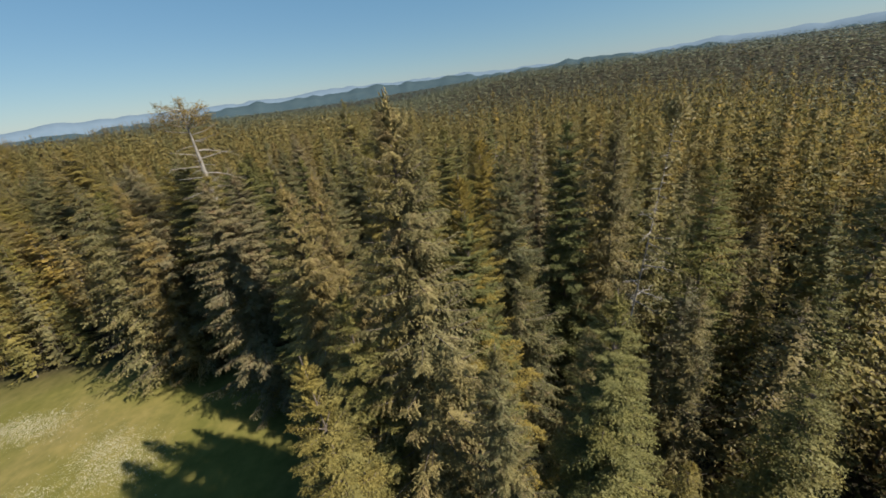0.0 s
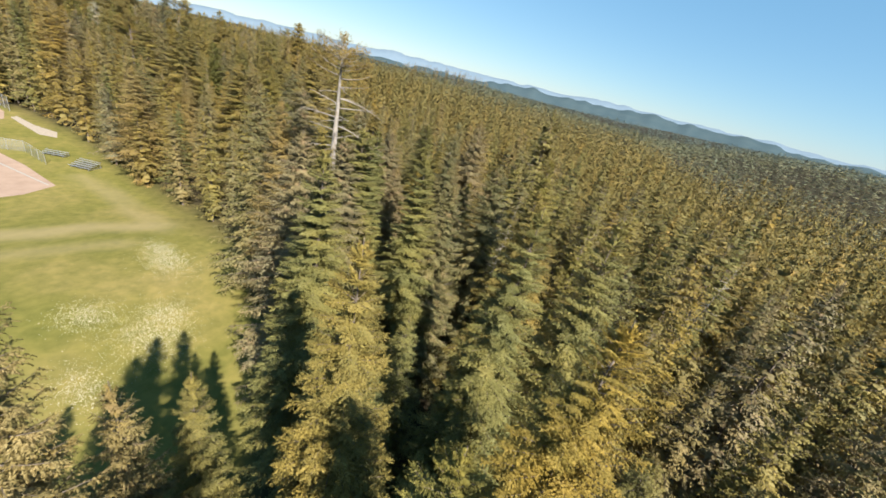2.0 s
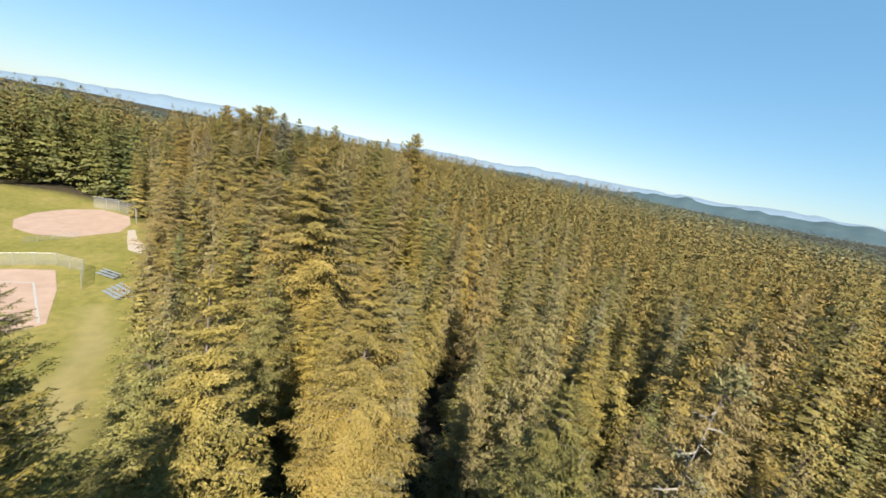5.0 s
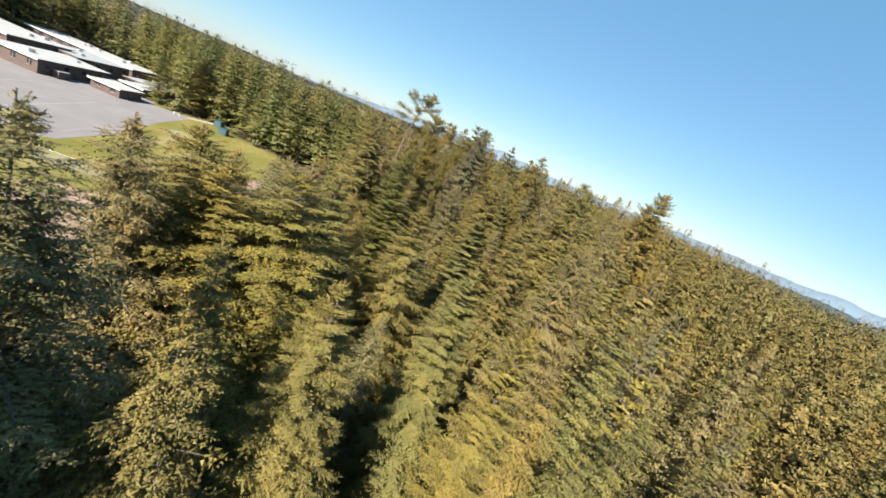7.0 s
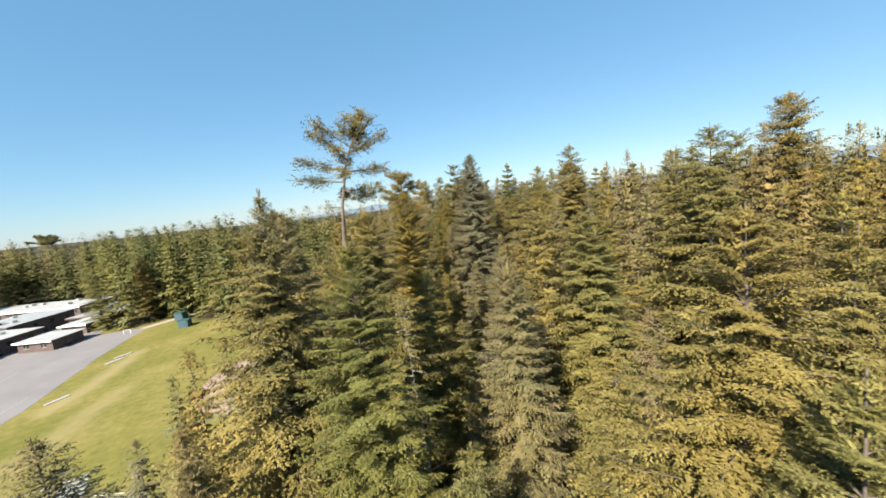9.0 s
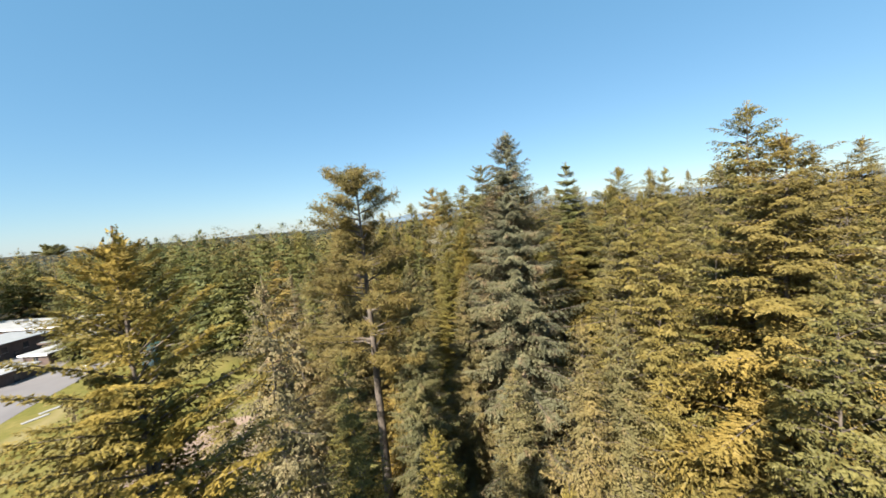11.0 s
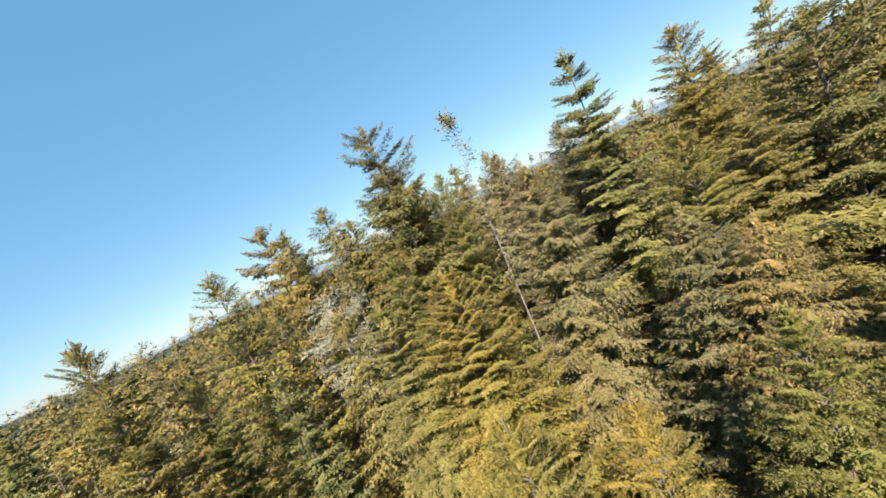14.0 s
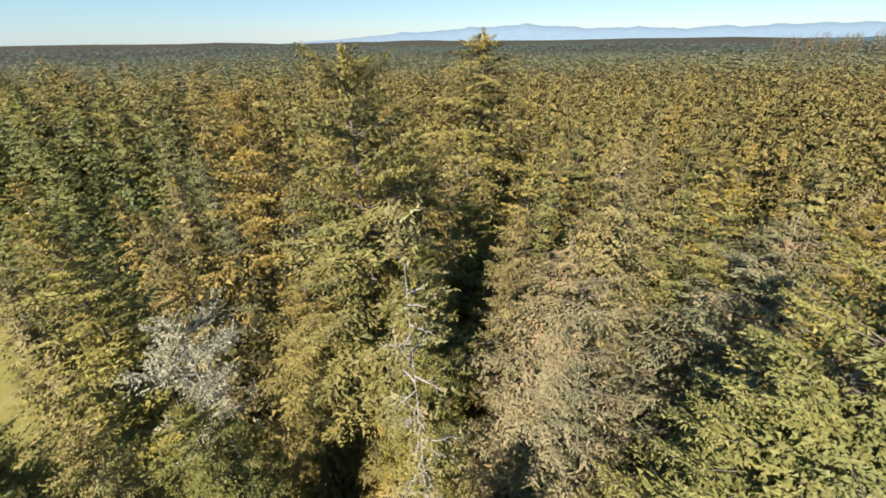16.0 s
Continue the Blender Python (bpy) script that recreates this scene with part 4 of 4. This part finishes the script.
def clumped(name, x, y, top, z0, z1, n, reach, seed, leaf, label, category, dens=1.2, rise=0.15, wood=M_BARK, r=0.32, size=0.3):
    g = np.random.default_rng(seed)
    rows = []
    for k in range(n):
        f = (k + g.random() * 0.8) / n
        rows.append((z0 + (z1 - z0) * f, float(g.uniform(0, 360)), reach * (1.05 - 0.6 * f) * float(g.uniform(0.7, 1.2)), rise + 0.3 * f, 0.05, dens))
    return character_tree(name, x, y, float(height(x, y)), top, r, rows, leaf, wood, label, category, seed, crown_top=1.2, per=120, size=size)


clumped("flat_topped_tree", -263.3, -139.8, 34.5, 30.0, 34.0, 26, 6.0, 54, M_FIR, "dark flat-topped pine above the far treeline", "pine", dens=2.0)


clumped("broad_pine_tree", -131.4, 59.0, 35.2, 22.0, 34.9, 60, 4.0, 57, M_PINE, "broad old pine with fanned bare boughs and hanging foliage", "pine", dens=1.1, rise=0.1, r=0.45, size=0.22)


def lichen_snag(x, y, top, seed):
    g = np.random.default_rng(seed)
    rows = [(top - 5.5 + 5.0 * k / 26, float(g.uniform(0, 360)), float(g.uniform(0.7, 1.9)), float(g.uniform(-0.2, 0.5)), 0.1, 1.0) for k in range(26)]
    character_tree("dead_tree", x, y, float(height(x, y)), top, 0.28, rows, M_LICHEN, M_GREYBARK, "dead tree shrouded in white lichen", "dead tree", seed, crown_top=1.0, per=70, size=0.2)


lichen_snag(-161.9, 61.0, 30.6, 61)


def dead_spire(x, y, top, lean, seed, leafy=0.0):
    g = np.random.default_rng(seed)
    rows = [(top - 0.3 - 9.5 * k / 34, float(g.uniform(0, 360)), float(g.uniform(0.5, 1.3)) * (0.3 + k / 34), float(g.uniform(-0.3, 0.25)), 0.0, leafy) for k in range(34)]
    ob = character_tree("dead_spire", x, y, float(height(x, y)), top, 0.09, rows, M_SPRUCE, M_GREYBARK, "leaning grey dead spruce stem with bare twigs", "dead tree", seed, crown_top=0.6, per=60, tip_r=0.012)
    ob.matrix_world = ob.matrix_world @ pose(0, 0, 0, *lean)


dead_spire(-160.5, 70.3, 36.3, (0, 3), 71, 0.25)
dead_spire(7.7, 15.4, 31.9, (2, 4), 72, 0.3)
dead_spire(-25.1, 59.0, 28.8, (0, 2), 73, 0.15)
dead_spire(6.5, 49.0, 27.5, (0, 7), 74, 0.1)
dead_spire(-9.0, 44.5, 27.0, (0, 3), 75, 0.1)
dead_spire(-164.0, 84.0, 31.0, (0, 8), 76, 0.1)
dead_spire(-97.5, 63.5, 25.5, (3, -3), 77, 0.1)
dead_spire(-112.0, 86.0, 26.5, (-4, 5), 78, 0.1)


# ---- ball fields, yard and school ----
def box_bm(bm, x0, x1, y0, y1, z0, z1):
    m = bmesh.ops.create_cube(bm, size=1.0)
    bmesh.ops.scale(bm, vec=(x1 - x0, y1 - y0, z1 - z0), verts=m["verts"])
    bmesh.ops.translate(bm, vec=((x0 + x1) / 2, (y0 + y1) / 2, (z0 + z1) / 2), verts=m["verts"])
    return m["verts"]


def piece(name, boxes, mat, parent, label="", bevel=0.0):
    bm = bmesh.new()
    for b in boxes:
        box_bm(bm, *b)
    if bevel:
        bmesh.ops.bevel(bm, geom=list(bm.edges), offset=bevel, segments=1, affect="EDGES")
    me = bpy.data.meshes.new(name)
    bm.to_mesh(me)
    bm.free()
    me.materials.append(mat)
    ob = new(name, me)
    ob.parent = parent
    return tagged(ob, label)


def sheet(name, poly, lift, mat, label, step=2.0, category="ground", kind="structure"):
    """A thin surface that follows the ground inside an outline."""
    bm = bmesh.new()
    bm.faces.new([bm.verts.new((px, py, 0)) for px, py in poly])
    xs, ys = [p[0] for p in poly], [p[1] for p in poly]
    for axis, lo, hi in ((0, min(xs), max(xs)), (1, min(ys), max(ys))):
        c = lo + step
        while c < hi:
            no = (1, 0, 0) if axis == 0 else (0, 1, 0)
            co = (c, 0, 0) if axis == 0 else (0, c, 0)
            bmesh.ops.bisect_plane(bm, geom=list(bm.verts) + list(bm.edges) + list(bm.faces), plane_co=co, plane_no=no)
            c += step
    for v in bm.verts:
        v.co.z = float(height(v.co.x, v.co.y)) + lift
    bmesh.ops.recalc_face_normals(bm, faces=bm.faces)
    me = bpy.data.meshes.new(name)
    bm.to_mesh(me)
    bm.free()
    me.materials.append(mat)
    return tagged(new(name, me), label, category, kind=kind)


M_ASPHALT = plain("asphalt", (0.135, 0.125, 0.125), (0.175, 0.162, 0.16), 0.12, 0.9, bump=0.2)
M_DIRT = plain("infield_dirt", (0.225, 0.155, 0.115), (0.285, 0.205, 0.155), 0.4, 0.95)
M_GRAVEL = plain("gravel", (0.225, 0.19, 0.15), (0.31, 0.265, 0.215), 1.5, 0.95)
M_PALE = plain("pale_weeds", (0.27, 0.255, 0.16), (0.38, 0.36, 0.26), 1.2, 0.95)
M_CHALK = plain("chalk", (0.22, 0.21, 0.195), (0.29, 0.28, 0.26), 4, 0.95)
M_FADED = plain("faded_paint", (0.19, 0.18, 0.175), (0.26, 0.25, 0.24), 1.5, 0.9)
M_ROOF = plain("white_roof", (0.25, 0.25, 0.245), (0.33, 0.33, 0.32), 0.5, 0.7)
M_GREYROOF = plain("grey_roof", (0.2, 0.21, 0.215), (0.27, 0.28, 0.285), 0.6, 0.75)
M_WALL = plain("brown_wall", (0.075, 0.052, 0.045), (0.115, 0.08, 0.068), 0.8, 0.85)
M_TAN = plain("tan_wall", (0.36, 0.31, 0.26), (0.45, 0.39, 0.33), 0.8, 0.85)
M_GLASS = plain("dark_glass", (0.02, 0.024, 0.028), (0.035, 0.04, 0.045), 1.0, 0.12)
M_TEAL = plain("teal_paint", (0.018, 0.062, 0.06), (0.028, 0.085, 0.08), 1.0, 0.6)
M_BLUE = plain("blue_paint", (0.035, 0.07, 0.09), (0.05, 0.09, 0.115), 1.0, 0.6)
M_STEEL = plain("galvanised_steel", (0.45, 0.46, 0.47), (0.6, 0.61, 0.62), 4.0, 0.4, metal=0.8)
M_WHITE = plain("white_paint", (0.7, 0.7, 0.68), (0.82, 0.82, 0.8), 3.0, 0.6)


def link_material():
    m, n, l, p = material("chain_link")
    p.inputs["Base Color"].default_value = (0.5, 0.51, 0.52, 1)
    p.inputs["Metallic"].default_value = 0.6
    tr = n.new("ShaderNodeBsdfTransparent")
    mx = n.new("ShaderNodeMixShader")
    mx.inputs[0].default_value = 0.22
    l.new(tr.outputs[0], mx.inputs[1])
    l.new(p.outputs[0], mx.inputs[2])
    l.new(mx.outputs[0], n["Material Output"].inputs["Surface"])
    return m


M_LINK = link_material()
sheet("pavement", [(-127, -14), (-144, -18), (-171, -29.5), (-195, -37), (-196, -41), (-193, -51), (-203, -57), (-223, -63), (-244, -85), (-248, -139), (-75, -139), (-86, -60), (-104, -26)],
      0.03, M_ASPHALT, "grey asphalt school yard with faint painted lines", 6.0, "pavement")
for name, poly in (("painted_line", [(-118, -28), (-165, -44), (-165, -44.3), (-118, -28.3)]), ("painted_line", [(-112, -42), (-160, -58), (-160, -58.3), (-112, -42.3)]),
                   ("painted_line", [(-132, -18.5), (-150, -24), (-150, -24.2), (-132, -18.7)])):
    sheet(name, poly, 0.045, M_FADED, "faded line painted on the asphalt yard", 6.0, "line", "structure")
INFIELD_A = [(-114, 27.5), (-104, 29.6), (-91, 31), (-87.5, 26), (-86.5, 19), (-89, 11), (-95, 5), (-103, 3.5), (-110, 6), (-113.5, 14), (-115, 22)]
INFIELD_B = [(-160, 34), (-150, 35), (-142, 33.5), (-136.6, 26), (-138, 19.5), (-143, 15), (-151, 13.2), (-159, 15), (-165, 20), (-167, 27)]
sheet("infield", INFIELD_A, 0.03, M_DIRT, "pinkish bare dirt infield of a ball field", 2.0, "infield")
sheet("infield", INFIELD_B, 0.03, M_DIRT, "pinkish bare dirt infield beside the treeline", 2.0, "infield")
sheet("foul_line", [(-107.5, 26.3), (-91.6, 30.3), (-91.6, 30.0), (-107.5, 26.0)], 0.045, M_CHALK, "white chalk foul line across the dirt infield", 4.0, "line")
sheet("foul_line", [(-107.5, 26.2), (-111, 12), (-111.2, 12.1), (-107.8, 26.3)], 0.045, M_CHALK, "white chalk foul line across the dirt infield", 4.0, "line")
sheet("gravel_path", [(-145, 36.4), (-136, 37.6), (-129, 40.2), (-124, 39), (-127, 36.6), (-136, 35.6), (-144, 35)], 0.03, M_GRAVEL, "pale gravel path at the edge of the trees", 2.0, "path")
sheet("gravel_path", [(-195, -37), (-204, -32), (-214, -26), (-216, -28), (-206, -35), (-196, -40)], 0.03, M_GRAVEL, "pale gravel path at the edge of the trees", 2.0, "path")
for k, (cx, cy, ra, rb) in enumerate(((-33, 25, 3.0, 2.0), (-36, 27.5, 2.2, 1.4), (-47.5, 32, 3.2, 1.5), (-40, 22, 2.0, 1.6), (-30, 19, 2.2, 1.2), (-52, 33, 2.6, 1.1))):
    g = np.random.default_rng(90 + k)
    n = int(700 * ra * rb)
    px, py = cx + ra * g.normal(0, 0.75, n), cy + rb * g.normal(0, 0.8, n)
    p = np.stack([px, py, height(px, py)], 1)
    v, q = twigs(p, unit(g.normal(0, 0.8, (n, 3)) + [0, 0, 0.7]), unit(g.normal(0, 1, (n, 3))), g.uniform(0.04, 0.13, n), 0.2)
    tagged(new("weeds", mesh_of("weeds", v, q, M_PALE)), "pale flowering weeds scattered in the grass", "weeds", kind="stuff")
for px, py in ((-167, -21.5), (-170.5, -22.5), (-147.5, -15.2)):
    thing = new("concrete_pad")
    thing.matrix_world = pose(px, py, 0.0, 0, 0, -18)
    tagged(thing, "pale concrete pad set in the grass", "pad", "pads beside the yard")
    piece("slab", [(-1.9, 1.9, -0.5, 0.5, 0.0, 0.12)], M_CHALK, thing, bevel=0.02)


def building(x0, x1, y0, y1, h, roof_mat, wall_mat, label, eave=0.7, windows=True, slope=0.0, seed=0):
    g = np.random.default_rng(seed)
    root = new("school_building")
    cx, cy = (x0 + x1) / 2, (y0 + y1) / 2
    root.matrix_world = pose(cx, cy, float(height(cx, cy)))
    tagged(root, label, "building", "school buildings")
    a, b = (x1 - x0) / 2, (y1 - y0) / 2
    t = 0.25
    piece("wall", [(-a, -a + t, -b, b, -0.4, h)], wall_mat, root)
    piece("wall", [(a - t, a, -b, b, -0.4, h)], wall_mat, root)
    piece("wall", [(-a + t, a - t, -b, -b + t, -0.4, h)], wall_mat, root)
    piece("wall", [(-a + t, a - t, b - t, b, -0.4, h)], wall_mat, root)
    piece("roof", [(-a - eave, a + eave, -b - eave, b + eave, h, h + 0.22)], roof_mat, root, bevel=0.03)
    piece("fascia", [(a + eave, a + eave + 0.06, -b - eave, b + eave, h - 0.25, h + 0.28)], M_WHITE if roof_mat is M_ROOF else wall_mat, root)
    for _ in range(int(a * b / 40)):
        ux, uy = g.uniform(-a * 0.7, a * 0.7), g.uniform(-b * 0.7, b * 0.7)
        s = g.uniform(0.5, 1.0)
        piece("roof_unit", [(ux - s, ux + s, uy - s * 0.8, uy + s * 0.8, h + 0.22, h + 0.22 + s)], M_STEEL, root, bevel=0.04)
    if windows:
        n = int(b / 2.2)
        for k in range(n):
            wy = -b + (k + 0.5) * 2 * b / n
            pane = piece("window", [(a - 0.02, a + 0.05, wy - 0.8, wy + 0.8, h * 0.42, h * 0.78)], M_GLASS, root)
            piece("sill", [(a + 0.003, a + 0.12, wy - 0.9, wy + 0.9, h * 0.42 - 0.08, h * 0.42 - 0.003)], M_TAN, pane)
            piece("mullion", [(a + 0.05, a + 0.08, wy - 0.03, wy + 0.03, h * 0.42 + 0.003, h * 0.78 - 0.003)], M_TAN, pane)
        piece("door", [(-0.6, 0.6, b - 0.03, b + 0.05, 0.0, 2.1)], M_GLASS, root)
        n = int(a / 2.5)
        for k in range(n):
            wx = -a + (k + 0.5) * 2 * a / n
            if abs(wx) > 1.6:
                pane = piece("window", [(wx - 0.7, wx + 0.7, b - 0.02, b + 0.05, h * 0.45, h * 0.78)], M_GLASS, root)
                piece("sill", [(wx - 0.8, wx + 0.8, b + 0.003, b + 0.12, h * 0.45 - 0.08, h * 0.45 - 0.003)], M_TAN, pane)
    return root


building(-190, -181, -63, -52.5, 3.1, M_ROOF, M_WALL, "small flat-roofed brown school building with a white roof", seed=1)
building(-206, -197, -67, -58.5, 3.2, M_ROOF, M_WALL, "small flat-roofed brown school building with a white roof", seed=2)
building(-219, -209, -77, -63, 3.2, M_GREYROOF, M_WALL, "long low brown classroom with a grey roof", seed=3)
building(-192, -169, -84, -68, 4.6, M_ROOF, M_WALL, "wide dark brown school building with a white roof", seed=4)
building(-218, -196, -102, -84, 5.2, M_GREYROOF, M_WALL, "dark brown school hall with a pale grey roof", seed=5)
building(-201, -180, -134, -92, 6.2, M_ROOF, M_WALL, "large brown gymnasium with a broad white roof", windows=False, seed=6)
building(-240, -224, -138, -88, 4.6, M_ROOF, M_WALL, "long classroom wing with a white roof under the trees", seed=7)
for px, py, w, h in ((-174.5, -66.4, 1.6, 2.2), (-232, -82, 2.6, 2.6), (-228, -79, 2.2, 2.4)):
    shed = new("shed")
    shed.matrix_world = pose(px, py, 0)
    tagged(shed, "small dark shed against the school building", "shed", "small sheds")
    piece("body", [(-w, w, -1.1, 1.1, -0.2, h)], M_WALL if h < 2.3 else M_TAN, shed, bevel=0.03)
    piece("roof", [(-w - 0.15, w + 0.15, -1.3, 1.3, h, h + 0.12)], M_GREYROOF, shed)
walkway = new("covered_walkway")
walkway.matrix_world = pose(-171, -104, 0)
tagged(walkway, "covered walkway with a pale flat roof on posts", "walkway")
piece("roof", [(-2.0, 2.0, -19, 19, 3.0, 3.2)], M_GREYROOF, walkway)
for k in range(9):
    piece("post", [(1.7, 1.9, -18.5 + k * 4.6, -18.3 + k * 4.6, -0.2, 3.0)], M_TAN, walkway)
for px, py, w, d, h, mat, lab in ((-192.8, -22.0, 1.4, 1.4, 2.3, M_BLUE, "dark blue equipment box under a fir at the grass edge"), (-203.2, -31.0, 1.7, 1.3, 2.4, M_TEAL, "teal storage container beside the gravel path")):
    thing = new("storage_container")
    thing.matrix_world = pose(px, py, 0, 0, 0, 12)
    tagged(thing, lab, "container")
    piece("body", [(-w, w, -d, d, -0.1, h)], mat, thing, bevel=0.03)
    piece("lid", [(-w - 0.08, w + 0.08, -d - 0.08, d + 0.08, h, h + 0.1)], M_TEAL, thing)
    piece("door", [(w, w + 0.05, -d * 0.8, d * 0.8, 0.1, h - 0.2)], M_BLUE, thing)
goal = new("small_goal")
goal.matrix_world = pose(-191, -39.5, 0, 0, 0, 20)
tagged(goal, "small white goal frame at the yard corner", "goal")
for y0 in (-0.9, 0.9):
    piece("post", [(-0.05, 0.05, y0 - 0.05, y0 + 0.05, 0, 1.2)], M_WHITE, goal)
piece("crossbar", [(-0.05, 0.05, -0.95, 0.95, 1.2, 1.3)], M_WHITE, goal)


def bleachers(x, y, turn, length=6.4, rows=5):
    root = new("bleachers")
    root.matrix_world = pose(x, y, float(height(x, y)), 0, 0, turn)
    tagged(root, "low aluminium bleachers beside the ball field", "bleachers", "bleachers")
    for k in range(rows):
        piece("bench", [(-length / 2, length / 2, k * 0.62, k * 0.62 + 0.28, 0.4 + k * 0.22, 0.46 + k * 0.22)], M_STEEL, root, bevel=0.01)
        if k:
            piece("footboard", [(-length / 2, length / 2, k * 0.62 - 0.3, k * 0.62 - 0.05, 0.14 + k * 0.22, 0.18 + k * 0.22)], M_STEEL, root)
    for sx in (-length * 0.42, 0, length * 0.42):
        piece("frame", [(sx - 0.04, sx + 0.04, 0, rows * 0.62, 0.05, 0.12), (sx - 0.04, sx + 0.04, rows * 0.62 - 0.3, rows * 0.62 - 0.22, 0.0, 0.38 + rows * 0.2)], M_STEEL, root)


bleachers(-100.0, 36.6, 30, 4.6)
bleachers(-109.5, 34.8, 40, 4.6, 3)
bleachers(-118.9, 15.9, 120, 4.6)


def fence(points, h, label, every=3.0):
    root = new("chain_link_fence")
    x0, y0 = points[0]
    root.matrix_world = pose(x0, y0, 0)
    tagged(root, label, "fence", "chain-link fences")
    for (ax, ay), (bx, by) in zip(points, points[1:]):
        n = max(1, round(math.hypot(bx - ax, by - ay) / every))
        for k in range(n):
            p0 = Vector((ax + (bx - ax) * k / n, ay + (by - ay) * k / n, 0))
            p1 = Vector((ax + (bx - ax) * (k + 1) / n, ay + (by - ay) * (k + 1) / n, 0))
            z0, z1 = float(height(p0.x, p0.y)), float(height(p1.x, p1.y))
            a, b = p0 - Vector((x0, y0, 0)), p1 - Vector((x0, y0, 0))
            v, q = tubes([[a.x, a.y, z0 - 0.2, a.x, a.y, z0 + h, 0.045, 0.045]], 6)
            part("post", mesh_of("post", v, q, M_STEEL), root)
            v, q = tubes([[a.x, a.y, z0 + h, b.x, b.y, z1 + h, 0.03, 0.03]], 6)
            part("rail", mesh_of("rail", v, q, M_STEEL), root)
            part("mesh_panel", mesh_of("mesh_panel", [(a.x, a.y, z0 + 0.05), (b.x, b.y, z1 + 0.05), (b.x, b.y, z1 + h), (a.x, a.y, z0 + h)], [(0, 1, 2, 3)], M_LINK), root)


fence([(-104, 32.6), (-113, 31.5), (-117, 27), (-117, 16), (-116, 2), (-115, -10)], 2.4, "grey chain-link backstop and fence along the infield")
fence([(-151, 36.2), (-160, 35.2), (-165.5, 31), (-168.5, 25)], 3.6, "tall chain-link backstop behind the far infield")
fence([(-131, 19.5), (-134, 23), (-136, 27)], 1.2, "low chain-link fence beside the infield")
